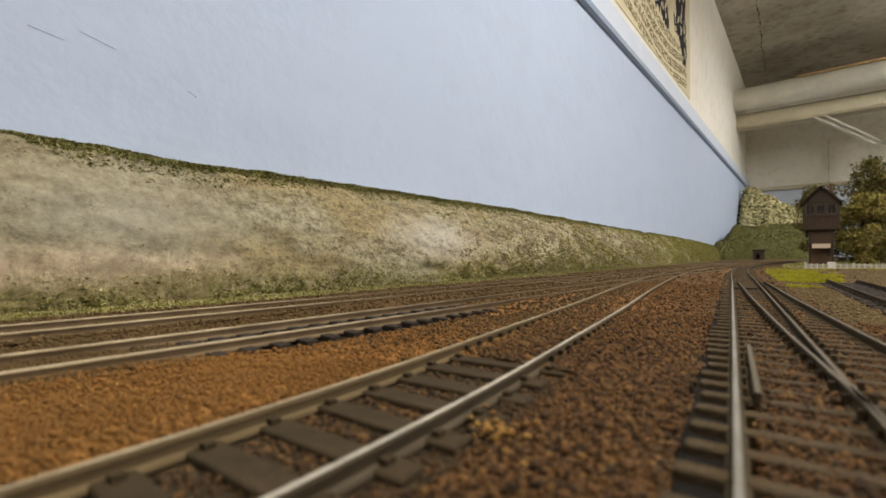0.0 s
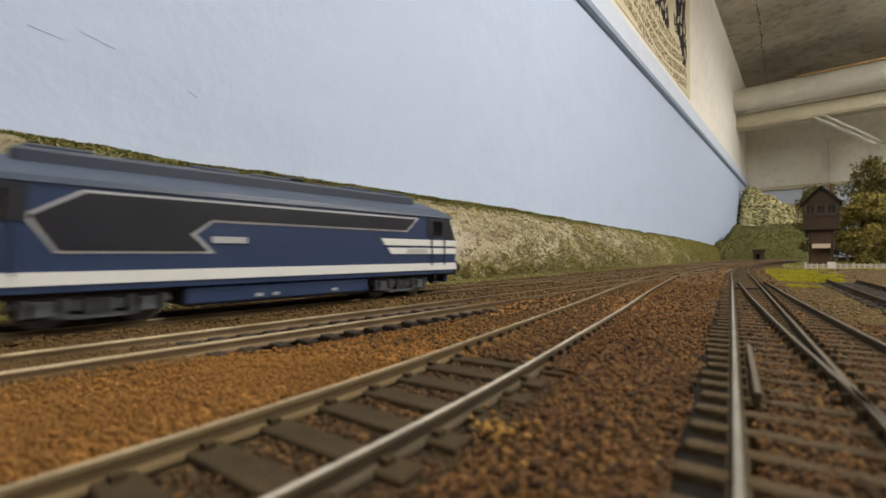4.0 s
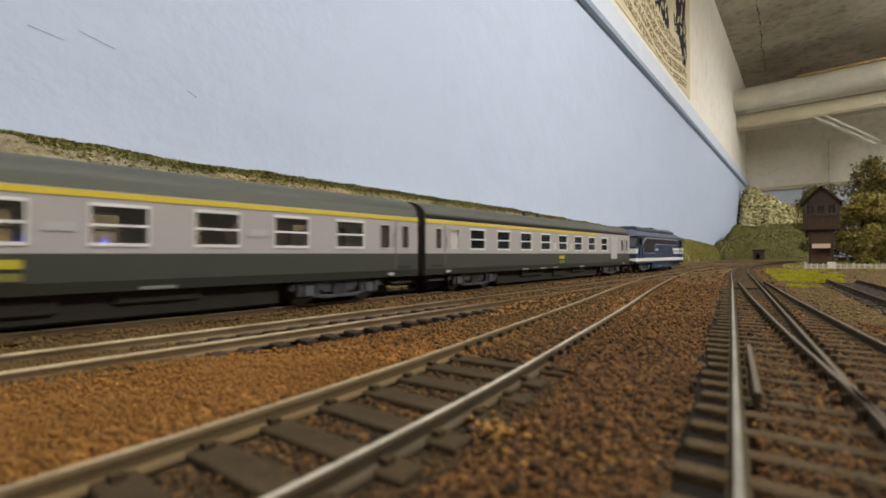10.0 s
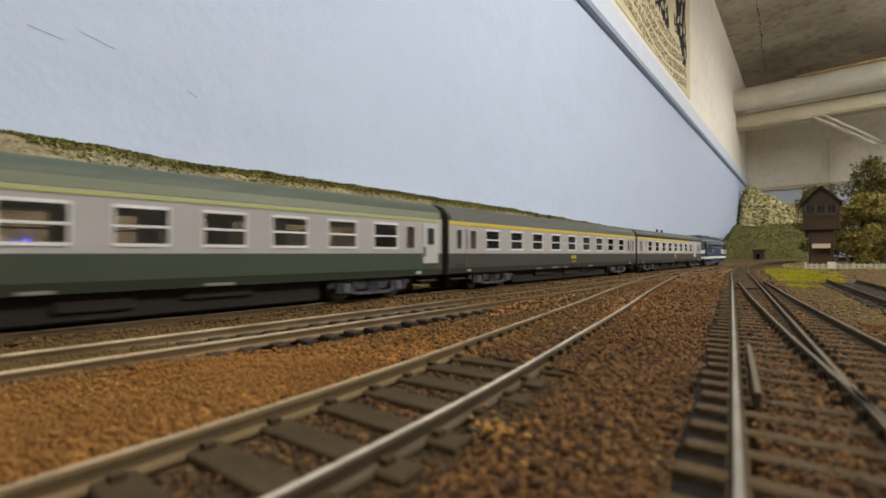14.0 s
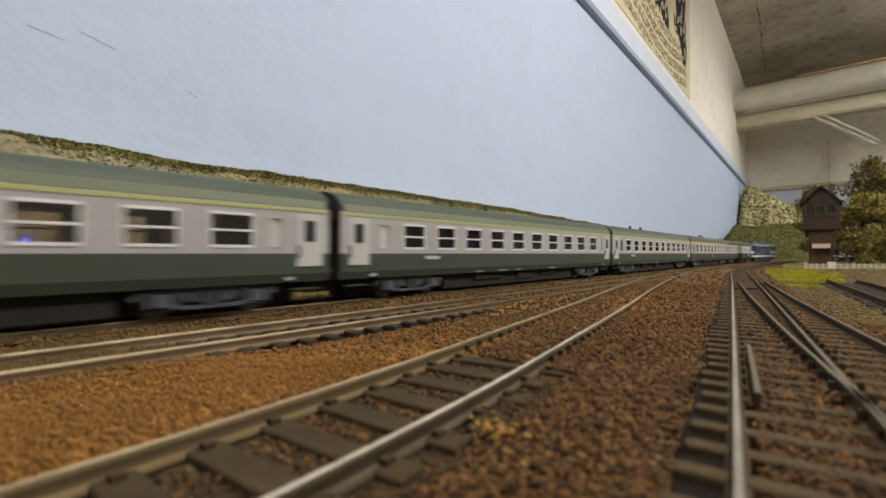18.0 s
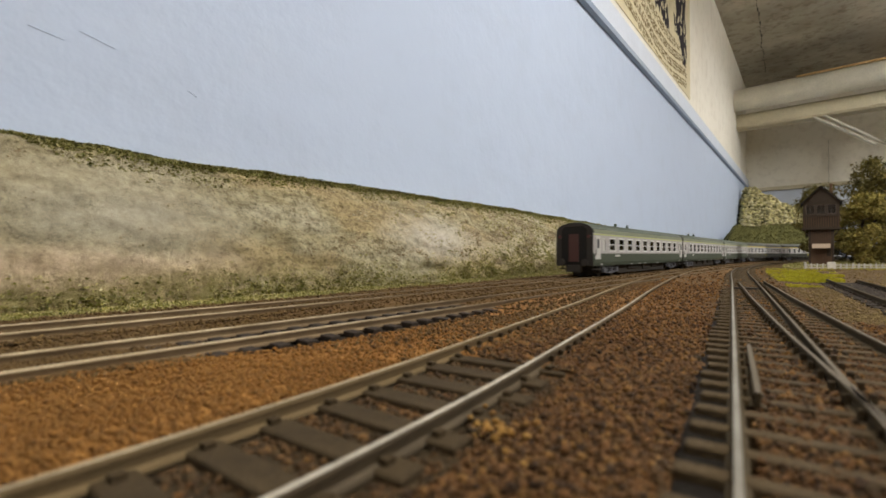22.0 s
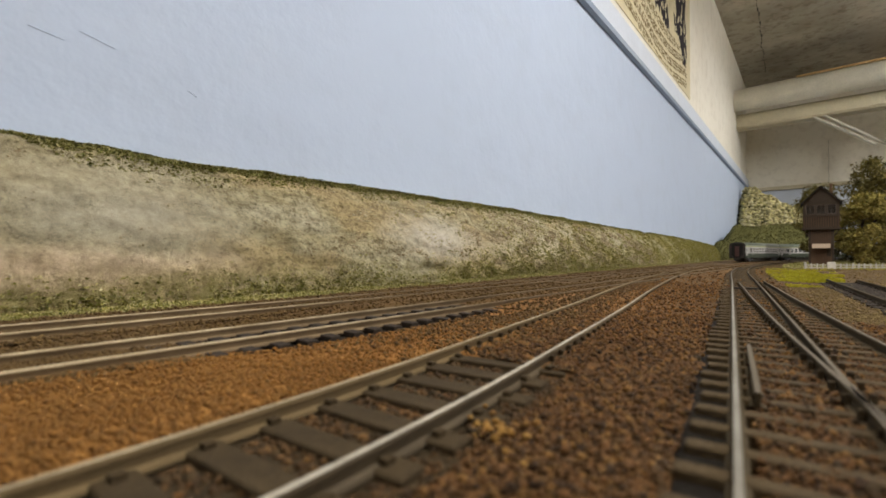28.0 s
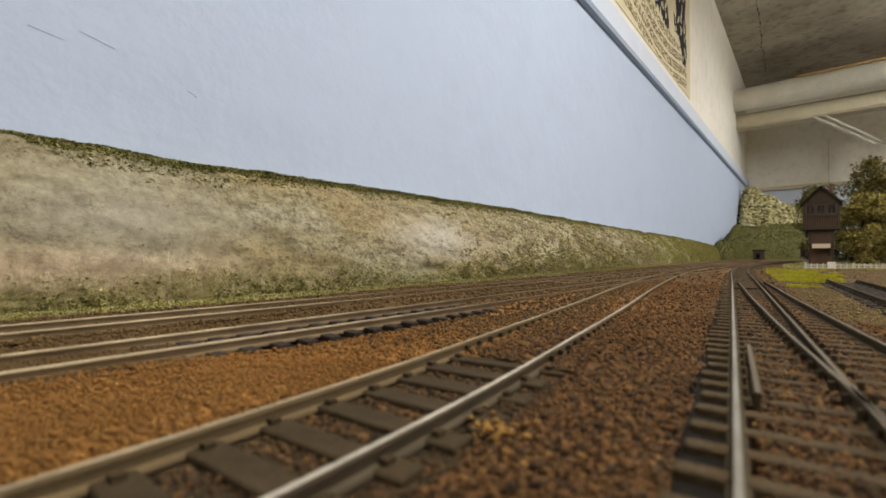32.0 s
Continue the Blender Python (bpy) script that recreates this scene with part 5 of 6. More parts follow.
def coach(label, kind, group="coaches of the train", frosted=False):
    """A passenger coach; the front faces +x. The kinds differ in doors, windows and stripe."""
    c = thing("railway_coach", label, "coach", group=group)
    half = 0.1393
    lower = "coach_green" if kind != "second" else "coach_bottle"
    roofmat = "roof_dark" if kind != "second" else "roof_green"
    stripe = "stripe_yellow" if kind != "second" else "stripe_lime"
    if kind == "second":
        wins = [(-0.0985 + 0.0224 * i, 0.0134) for i in range(10)]
        doors = [(0.131, 0.0105), (-0.1305, 0.0105)]
        slim = [(0.1178, 0.0048), (-0.1170, 0.0055)]
    elif kind == "first":
        wins = [(-0.1012 + 0.0253 * i, 0.0134) for i in range(9)]
        doors = []
        slim = [(0.1315, 0.004), (0.1195, 0.005), (-0.1312, 0.0038), (-0.1195, 0.005)]
    else:
        wins = [(-0.0985 + 0.0252 * i, 0.0134) for i in range(8)]
        doors = [(0.0995, 0.0142)]
        slim = [(0.1312, 0.004), (0.1195, 0.005), (-0.1300, 0.004), (-0.1180, 0.0065)]
    z0, z1 = 0.0216, 0.0327
    holes = [(x - w / 2, x + w / 2, z0, z1) for x, w in wins] + [(x - w / 2, x + w / 2, z0 + 0.0004, z1 - 0.001) for x, w in slim]
    for side in (-1, 1):
        outer, inner = side * SIDE, side * (SIDE - 0.0009)
        bm = bmesh.new()
        panel(bm, -half, half, WAIST, GUTTER, holes, min(outer, inner), max(outer, inner))
        part("upper_side", bm, "coach_grey", c, "concrete-grey upper side")
        bm = bmesh.new()
        loft(bm, [[(x, inner, BOTTOM), (x, outer * 0.955, BOTTOM), (x, outer, BOTTOM + 0.003), (x, outer, WAIST), (x, inner, WAIST)] for x in (-half, half)])
        part("lower_side", bm, lower, c, "dark green lower side")
        s0 = -half if kind != "brake" else -half
        s1 = half if kind != "brake" else half - 0.0775
        if kind == "second":
            s0, s1 = -half + 0.001, half - 0.001
        hgt = 0.0016 if kind != "second" else 0.0011
        part("stripe", block(bmesh.new(), s0, s1, min(outer, outer + side * 0.00015), max(outer, outer + side * 0.00015), GUTTER - 0.0004 - hgt, GUTTER - 0.0004), stripe, c, "thin cantrail stripe")
        for x, w in wins:
            f = bmesh.new()
            a, b = sorted((outer + side * 0.0002, outer - side * 0.0006))
            fw, fv = 0.0007, 0.0003
            panel(f, x - w / 2 - 0.0002, x + w / 2 + 0.0002, z0 - 0.0002, z1 + 0.0002, [(x - w / 2 + fv, x + w / 2 - fv, z0 + fw, 0.0267), (x - w / 2 + fv, x + w / 2 - fv, 0.0274, z1 - fw)], a, b)
            win = part("window", f, "frame_white", c, "bright aluminium window frame")
            for lo, hi in ((z0 + fw, 0.0267), (0.0274, z1 - fw)):
                p = boxed("pane", (x - w / 2 + fv, x + w / 2 - fv, min(outer - side * 0.0003, outer - side * 0.0005), max(outer - side * 0.0003, outer - side * 0.0005), lo, hi), "glass", win)
                p.visible_shadow = False
        for i, (x, w) in enumerate(slim):
            fr = panel(bmesh.new(), x - w / 2 - 0.0004, x + w / 2 + 0.0004, z0, z1 - 0.0006, [(x - w / 2, x + w / 2, z0 + 0.0004, z1 - 0.001)], min(outer + side * 0.0002, outer - side * 0.0001), max(outer + side * 0.0002, outer - side * 0.0001))
            part("slim_frame", fr, "door_pale", c)
            p = boxed("slim_window", (x - w / 2, x + w / 2, min(outer - side * 0.0004, outer - side * 0.0006), max(outer - side * 0.0004, outer - side * 0.0006), z0 + 0.0004, z1 - 0.001), "door_pale" if (frosted and abs(x) < 0.125) or (kind == "brake" and x == -0.118) else "timber_dark", c)
            p.visible_shadow = False
        for x, w in doors:
            big = kind == "brake"
            mat = "door_grey" if big else "door_pale"
            d = boxed("door", (x - w / 2, x + w / 2, min(outer, outer + side * 0.0003), max(outer, outer + side * 0.0003), 0.0148, 0.0338), mat, c, "pale grey door reaching below the waist", 0.0001)
            if not big:
                boxed("door_window", (x - 0.0022, x + 0.0022, min(outer + side * 0.0003, outer + side * 0.0005), max(outer + side * 0.0003, outer + side * 0.0005), 0.0238, 0.0315), "loco_black", d)
                boxed("door_handle", (x - w / 2 + 0.0006, x - w / 2 + 0.0011, min(outer + side * 0.0003, outer + side * 0.0009), max(outer + side * 0.0003, outer + side * 0.0009), 0.018, 0.0225), "wheel_steel", d)
        y0, y1 = sorted((outer + side * 0.00005, outer + side * 0.0002))
        for face in (-1, 1):
            if kind != "second":
                part("door_seam", block(bmesh.new(), face * 0.1256 - 0.00022, face * 0.1256 + 0.00022, y0, y1, BOTTOM + 0.0035, GUTTER - 0.003), "seam_grey", c, "thin dark door seam")
                boxed("door_step", (min(face * 0.1268, face * 0.1345), max(face * 0.1268, face * 0.1345), y0, y1 + 0.0003, 0.0132, 0.0141), "under_black", c, "black recessed door step")
                boxed("grab_handle", (face * 0.1242 - 0.0002, face * 0.1242 + 0.0002, y0, y1 + 0.0003, 0.0225, 0.0285), "seam_grey", c)
            boxed("jacking_pad", (min(face * 0.1215, face * 0.1245), max(face * 0.1215, face * 0.1245), y0, y1 + 0.0003, BOTTOM + 0.0008, BOTTOM + 0.0020), "door_grey", c)
        for x in (-half + 0.009, half - 0.009):
            boxed("footstep", (x - 0.006, x + 0.006, min(side * 0.0115, side * 0.0152), max(side * 0.0115, side * 0.0152), 0.0062, 0.0069), "under_black", c)
            boxed("step_hanger", (x - 0.0055, x - 0.0049, min(side * 0.0122, side * 0.0130), max(side * 0.0122, side * 0.0130), 0.0069, BOTTOM + 0.001), "under_black", c)
        plate_x = {"second": -0.0865, "first": 0.002}.get(kind, 0.0)
        if kind == "second":
            boxed("route_plate", (plate_x - 0.005, plate_x + 0.005, min(outer, outer + side * 0.0003), max(outer, outer + side * 0.0003), 0.0168, 0.0184), "door_pale", c, "white destination plate")
        else:
            bm = bmesh.new()
            y0, y1 = sorted((outer, outer + side * 0.0003))
            block(bm, plate_x - 0.004, plate_x + 0.004, y0, y1, 0.0158, 0.0180)
            low = block(bmesh.new(), plate_x - 0.004, plate_x + 0.004, y0, y1, 0.0128, 0.0147)
            part("lower_emblem", low, "emblem_olive", c, "faded olive-yellow emblem bar")
            part("emblem", bm, "emblem_yellow", c, "small yellow emblem bar")
        if kind == "brake":
            for i in (3, 4):
                x = (wins[i][0] + wins[i + 1][0]) / 2
                boxed("class_plate", (x - 0.0026, x + 0.0026, min(outer, outer + side * 0.0002), max(outer, outer + side * 0.0002), 0.022, 0.0268), "door_pale", c, "small pale plate")
        if kind == "first":
            for i in (3, 4, 6):
                x = (wins[i][0] + wins[i + 1][0]) / 2
                boxed("class_plate", (x - 0.003, x + 0.003, min(outer, outer + side * 0.0002), max(outer, outer + side * 0.0002), 0.0252, 0.0275), "door_grey", c, "small grey plate")
        for k, x in enumerate((-0.052, -0.03, -0.012, 0.03)):
            boxed("data_plate", (x, x + 0.007 + 0.002 * (k % 2), min(outer * 0.965, outer * 0.985), max(outer * 0.965, outer * 0.985), BOTTOM + 0.0002, BOTTOM + 0.0011), "plate_dull", c)
    # roof
    rings = [roof_ring(x, SIDE, GUTTER, CROWN, q) for x, q in ((-half, 0.0006), (-half + 0.0015, 0.0), (half - 0.0015, 0.0), (half, 0.0006))]
    roof = part("roof", loft(bmesh.new(), rings), roofmat, c, "dull dark green curved roof", smooth=True)
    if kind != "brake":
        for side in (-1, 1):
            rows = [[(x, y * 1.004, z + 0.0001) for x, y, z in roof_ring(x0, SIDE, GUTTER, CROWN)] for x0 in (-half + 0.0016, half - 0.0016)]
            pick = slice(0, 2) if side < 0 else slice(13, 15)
            part("cantrail", loft(bmesh.new(), [row[pick] for row in rows], closed=False), "cantrail_sheen" if kind == "second" else "roof_sheen", roof, "pale band painting the sheen along the roof edge", smooth=True)
    for x in ((-0.058, -0.026) if kind == "second" else (-0.03, -0.012)):
        bm = bmesh.new()
        rod(bm, (x, -0.004, CROWN - 0.0015), (x, -0.004, CROWN + 0.0026), 0.0015, 0.0011, 10)
        part("roof_vent", bm, roofmat, roof)
    # ends, floor, inside
    for face in (-1, 1):
        x = face * half
        bm = bmesh.new()
        outline = [(-SIDE + 0.0004, BOTTOM), (SIDE - 0.0004, BOTTOM)] + [(y, z) for _, y, z in roof_ring(0, SIDE - 0.0004, GUTTER, CROWN - 0.0004)][::-1]
        loft(bm, [[(x + face * q, y, z) for y, z in outline] for q in (-0.0008, 0.0004)])
        part("end_wall", bm, "under_black", c, "blackened end wall")
        bm = bmesh.new()
        prof = [(-0.0095, 0.0105), (0.0095, 0.0105), (0.0108, 0.0118), (0.0108, 0.0385), (0.008, 0.0418), (-0.008, 0.0418), (-0.0108, 0.0395), (-0.0108, 0.0118)]
        loft(bm, [[(x + face * q, y * g, z) for y, z in prof] for q, g in ((0, 0.92), (0.0004, 1.0), (0.0007, 0.92), (0.0011, 1.0))])
        part("gangway", bm, "rubber", c, "black rubber gangway bellows")
        boxed("gangway_door", (min(x + face * 0.0011, x + face * 0.0014), max(x + face * 0.0011, x + face * 0.0014), -0.0042, 0.0042, 0.0128, 0.0355), "red_door", c, "dark red gangway door")
        boxed("drawbar", (min(x - face * 0.004, x + face * 0.0026), max(x - face * 0.004, x + face * 0.0026), -0.006, 0.006, 0.0042, 0.0094), "under_black", c)
        for side in (-1, 1):
            bm = bmesh.new()
            rod(bm, (x, side * 0.0125, 0.0335), (x + face * 0.0008, side * 0.0125, 0.0335), 0.0013, n=10)
            part("tail_lamp", bm, "lens_red", c)
        buffers(c, x, face)
    boxed("floor", (-half + 0.002, half - 0.002, -SIDE + 0.001, SIDE - 0.001, BOTTOM + 0.0005, BOTTOM + 0.0015), "under_black", c)
    boxed("corridor_wall", (-half + 0.03, half - 0.03, 0.004, 0.0045, BOTTOM + 0.002, 0.0225), "cabin_brown", c)
    # Added dark box stands in for the shade beneath the coach.
    boxed("shade_box", (-0.13, 0.13, -0.0058, 0.0058, 0.0012, BOTTOM + 0.0004), "under_black", c)
    boxed("underframe", (-0.0735, 0.0735, -0.0115, 0.0115, 0.0012, BOTTOM + 0.0004), "under_black", c, "dark underframe and equipment", 0.0006)
    for k in range(len(wins) - 1):
        x = (wins[k][0] + wins[k + 1][0]) / 2
        bm = bmesh.new()
        for side in (-1, 1):
            block(bm, x - 0.0012 + side * 0.0016, x + 0.0012 + side * 0.0016, -0.0145, 0.003, 0.0175, 0.0285, 0.0004)
            block(bm, x + side * 0.0045 - 0.0032, x + side * 0.0045 + 0.0032, -0.0145, 0.003, 0.0145, 0.0182, 0.0004)
        part("seat", bm, "seat_beige", c, "beige compartment seats")
    # underframe
    for x, w, h in ((-0.035, 0.026, 0.0045), (0.004, 0.018, 0.0055), (0.036, 0.022, 0.004)):
        boxed("equipment_box", (x - w / 2, x + w / 2, -0.0128, 0.0128, BOTTOM - h, BOTTOM + 0.0006), "under_black", c, "", 0.0005)
    bm = bmesh.new()
    for side in (-1, 1):
        rod(bm, (-0.06, side * 0.011, BOTTOM), (-0.03, side * 0.011, 0.0045), 0.0006, n=6)
        rod(bm, (-0.03, side * 0.011, 0.0045), (0.03, side * 0.011, 0.0045), 0.0006, n=6)
        rod(bm, (0.03, side * 0.011, 0.0045), (0.06, side * 0.011, BOTTOM), 0.0006, n=6)
    part("truss_rod", bm, "under_black", c)
    return c, [bogie(c, x, 0.0235, "bogie_dark" if kind == "brake" else "bogie_grey") for x in (0.098, -0.098)]


def locomotive():
    """A diesel locomotive with a cab at each end; the front faces +x."""
    l = thing("diesel_locomotive", "dark blue diesel locomotive with white bands and black chevron panels", "locomotive")
    half, side_y, lo, eave, top = 0.0922, 0.0165, 0.0098, 0.0368, 0.0442
    # solid lower body; above the waist a shell with open cab windows and raked noses
    waist = 0.0262

    def ring(x, z, back=None):
        w = side_y
        if back is None:
            return [(-x + 0.004, -w, z), (x - 0.004, -w, z), (x, -w * 0.62, z), (x, w * 0.62, z), (x - 0.004, w, z), (-x + 0.004, w, z), (-x, w * 0.62, z), (-x, -w * 0.62, z)]
        return [(back, -w, z), (x - 0.004, -w, z), (x, -w * 0.62, z), (x, w * 0.62, z), (x - 0.004, w, z), (back, w, z)]
    part("body", loft(bmesh.new(), [ring(half, lo), ring(half + 0.002, 0.0165), ring(half + 0.002, waist)]), "loco_blue", l, "dark blue body")
    for face in (-1, 1):
        rows = [[(face * x, y, z) for x, y, z in ring(hx, z, half - 0.0102)] for hx, z in ((half + 0.002, waist), (half - 0.003, eave))]
        part("nose", loft(bmesh.new(), rows), "loco_black", l, "raked black cab nose")
        boxed("bulkhead", (min(face * 0.064, face * 0.065), max(face * 0.064, face * 0.065), -side_y + 0.001, side_y - 0.001, waist, eave), "under_black", l)
    cab_x = 0.0765
    for side in (-1, 1):
        a, b = sorted((side * side_y, side * (side_y - 0.0008)))
        openings = [(f * cab_x - 0.0034, f * cab_x + 0.0034, 0.0281, 0.0349) for f in (-1, 1)]
        part("upper_side", panel(bmesh.new(), -half + 0.0102, half - 0.0102, waist, eave, openings, a, b), "loco_blue", l, "dark blue upper side with cab windows")
    # roof with pale shoulder
    bm = bmesh.new()
    loft(bm, [[(sx * (x - 0.004), -w, z), (x - 0.004, -w, z), (x, -w * 0.62, z), (x, w * 0.62, z), (x - 0.004, w, z), (-x + 0.004, w, z), (-x, w * 0.62, z), (-x, -w * 0.62, z)] for sx, x, w, z in
              ((-1, half - 0.001, side_y + 0.0004, eave + 0.0001), (-1, half - 0.002, side_y, eave + 0.0018), (-1, half - 0.008, side_y * 0.82, eave + 0.0042), (-1, half - 0.016, side_y * 0.5, top))])
    roof = part("roof", bm, "loco_rim", l, "blue-grey roof shoulder")
    boxed("roof_deck", (-half + 0.02, half - 0.026, -0.0112, 0.0112, eave + 0.0038, top + 0.0022), "loco_roof", roof, "raised dark roof deck", 0.001)
    for k in range(7):
        x = -half + 0.03 + k * 0.0195
        bm = bmesh.new()
        if k % 3 == 1:
            rod(bm, (x, 0, top + 0.0022), (x, 0, top + 0.0034), 0.0072, 0.0066, 18)
            part("roof_fan", bm, "under_black", roof)
        else:
            block(bm, x - 0.0075, x + 0.0075, -0.0085, 0.0085, top + 0.0022, top + 0.0035, 0.0005)
            part("roof_hatch", bm, "loco_roof", roof)
    boxed("exhaust", (0.003, 0.012, -0.004, 0.004, top + 0.0035, top + 0.0052), "under_black", roof, "", 0.0005)
    # side liveries
    panel_out = [(-0.069, 0.0287), (-0.0585, 0.0352), (0.0615, 0.0352), (0.0555, 0.0299), (-0.0275, 0.0299), (-0.0335, 0.0253), (-0.0285, 0.0202), (-0.0638, 0.0202)]
    for side in (-1, 1):
        y = side * side_y

        def plate(name, outline, depth, mat, label="", start=0.0, parent=None):
            a, b = sorted((y + side * start, y + side * (start + depth)))
            return part(name, extrude_outline(bmesh.new(), outline if side < 0 else outline[::-1], a, b), mat, parent or l, label)
        rim = [(-0.0702, 0.0287), (-0.059, 0.0359), (0.0635, 0.0359), (0.0561, 0.0292), (-0.0271, 0.0292), (-0.032, 0.0253), (-0.0266, 0.0195), (-0.0643, 0.0195)]
        plate("panel_rim", rim, 0.0002, "loco_silver", "silver outline of the side panel")
        plate("grille_panel", panel_out, 0.0003, "loco_black", "black chevron-shaped grille panel", 0.0001)
        plate("lower_band", [(-half + 0.002, 0.0116), (half - 0.002, 0.0116), (half - 0.002, 0.0149), (-half + 0.002, 0.0149)], 0.0003, "loco_white", "white lower band")
        for face in (-1, 1):
            x1 = face * (half - 0.002)
            for z0, z1, reach in (((0.0231, 0.026, 0.0475), (0.0193, 0.0221, 0.0437)) if face > 0 else ((0.0195, 0.0243, 0.0055),)):
                o = [(x1, z0), (x1, z1), (x1 - face * (reach + 0.0022), z1), (x1 - face * reach, z0)]
                plate("moustache", o if face < 0 else o[::-1], 0.0003, "loco_white", "white wing stripe at the cab")
            if face > 0:
                plate("name_bar", [(x1 - 0.034, 0.0197), (x1 - 0.021, 0.0197), (x1 - 0.021, 0.0217), (x1 - 0.034, 0.0217)], 0.0002, "loco_silver", "grey bar of unreadable lettering", 0.0002)
            for z0, z1 in ([(0.0117, 0.0148)] + ([(0.0231, 0.026), (0.0193, 0.0221)] if face > 0 else [(0.0195, 0.0243)])):
                rows = [[(face * (half - 0.002 + q), side * (side_y + q), z), (face * (half + 0.0021 + q), side * (side_y * 0.62 + q), z)] for q, z in ((0.0, z0), (0.0004, z0), (0.0004, z1), (0.0, z1))]
                part("corner_stripe", loft(bmesh.new(), [[row[0] for row in rows], [row[1] for row in rows]]), "loco_white", l, "white stripe wrapping the cab corner")
            wx = face * cab_x
            fr = bmesh.new()
            a, b = sorted((y - side * 0.0002, y + side * 0.0003))
            lo_x, hi_x = sorted((wx - face * 0.0072, face * (half - 0.0102)))
            panel(fr, lo_x, hi_x, 0.0273, 0.0363, [(wx - 0.0034, wx + 0.0034, 0.0281, 0.0349)], a, b)
            win = part("cab_window", fr, "loco_black", l)
            pane = boxed("pane", (wx - 0.0034, wx + 0.0034, min(y - side * 0.0004, y - side * 0.0006), max(y - side * 0.0004, y - side * 0.0006), 0.0281, 0.0349), "glass", win, "clear side glass")
            pane.visible_shadow = False
            dx = face * cab_x
            boxed("cab_door", (dx - 0.0026, dx + 0.0026, min(y, y + side * 0.00025), max(y, y + side * 0.00025), 0.0162, 0.0216), "loco_blue", l)
            for q in (-0.0034, 0.0034):
                bm = bmesh.new()
                rod(bm, (dx + q * 1.35, y + side * 0.0008, 0.014), (dx + q * 1.35, y + side * 0.0008, 0.027), 0.0003, n=6)
                part("handrail", bm, "loco_rim", l)
            boxed("cab_step", (dx - 0.003, dx + 0.003, min(side * 0.0135, side * 0.0162), max(side * 0.0135, side * 0.0162), 0.0052, 0.006), "under_black", l)
            boxed("step_post", (dx - 0.0004, dx + 0.0004, min(side * 0.0142, side * 0.0152), max(side * 0.0142, side * 0.0152), 0.006, 0.0105), "under_black", l)
        plate("number_plate", [(-0.0275, 0.0228), (-0.0165, 0.0228), (-0.0165, 0.0248), (-0.0275, 0.0248)], 0.0003, "loco_silver", "pale plate with unreadable bars")
        for x in (-0.012, -0.006, 0.018):
            boxed("filler_cap", (x - 0.0011, x + 0.0011, min(side * 0.0156, side * 0.0161), max(side * 0.0156, side * 0.0161), 0.0052, 0.0062), "loco_silver", l)
    # cab fronts
    for face in (-1, 1):
        x = face * (half + 0.002)
        for q in (-1, 1):
            bm = bmesh.new()
            a, b = sorted((q * 0.0009, q * 0.0098))
            vs = [(face * (half + 0.0004), a, 0.0282), (face * (half + 0.0004), b, 0.0282), (face * (half - 0.0022), b, 0.0355), (face * (half - 0.0022), a, 0.0355)]
            loft(bm, [[(px + face * 0.0008, py, pz) for px, py, pz in vs], [(px + face * 0.0012, py, pz) for px, py, pz in vs]])
            part("windscreen", bm, "loco_black", l, "dark windscreen pane")
            boxed("front_stripe", (min(x, x + face * 0.0003), max(x, x + face * 0.0003), a, b, 0.0196, 0.0243), "loco_white", l, "white front stripe")
            bm = bmesh.new()
            rod(bm, (x, q * 0.0062, 0.0174), (x + face * 0.0009, q * 0.0062, 0.0174), 0.0015, n=12)
            part("headlight", bm, "lamp_clear", l, "clear round headlight")
        boxed("front_band", (min(x - face * 0.001, x + face * 0.0002), max(x - face * 0.001, x + face * 0.0002), -0.0098, 0.0098, 0.0117, 0.0148), "loco_white", l)
        boxed("buffer_beam", (min(x - face * 0.003, x + face * 0.0006), max(x - face * 0.003, x + face * 0.0006), -0.0145, 0.0145, 0.0088, 0.0124), "under_black", l, "black buffer beam", 0.0004)
        buffers(l, x + face * 0.001, face)
        boxed("apron", (min(x - face * 0.007, x - face * 0.004), max(x - face * 0.007, x - face * 0.004), -0.0115, 0.0115, 0.0048, 0.0099), "loco_blue", l, "dark blue apron under the buffer beam", 0.0006)
        bm = bmesh.new()
        rod(bm, (x, 0.003, 0.0088), (x + face * 0.0035, 0.003, 0.0045), 0.0005, n=6)
        rod(bm, (x + face * 0.0035, 0.003, 0.0045), (x + face * 0.001, 0.003, 0.003), 0.0005, n=6)
        part("brake_hose", bm, "rubber", l)
    # underframe and tank
    boxed("underframe", (-half + 0.003, half - 0.003, -0.0135, 0.0135, 0.0085, lo), "under_black", l)
    boxed("fuel_tank", (-0.035, 0.035, -0.0157, 0.0157, 0.0034, 0.0097), "loco_blue", l, "blue fuel tank between the bogies", 0.001)
    return l, [bogie(l, x, 0.0185, "bogie_teal") for x in (0.055, -0.055)]


# where the coupling behind the locomotive stands on the line, at times
TRAVEL = [(0, -0.309), (2, -0.164), (3, -0.095), (6, 0.1304), (7, 0.2045), (8, 0.2805), (9, 0.3564), (10, 0.4321), (11, 0.5074), (12, 0.583), (13, 0.653), (14, 0.733), (14.5, 0.778), (15.5, 0.898), (16.5, 1.0335),
          (17, 1.103), (18, 1.236), (19, 1.360), (20, 1.505), (21, 1.640), (22, 1.763), (23, 1.887), (24, 2.012), (25, 2.145), (25.5, 2.214), (27.5, 2.53), (28, 2.603), (28.5, 2.672), (29, 2.734), (30, 2.852), (31, 2.968), (32, 3.085)]
PITCH, LOCO_CENTRE = 0.284, 0.104


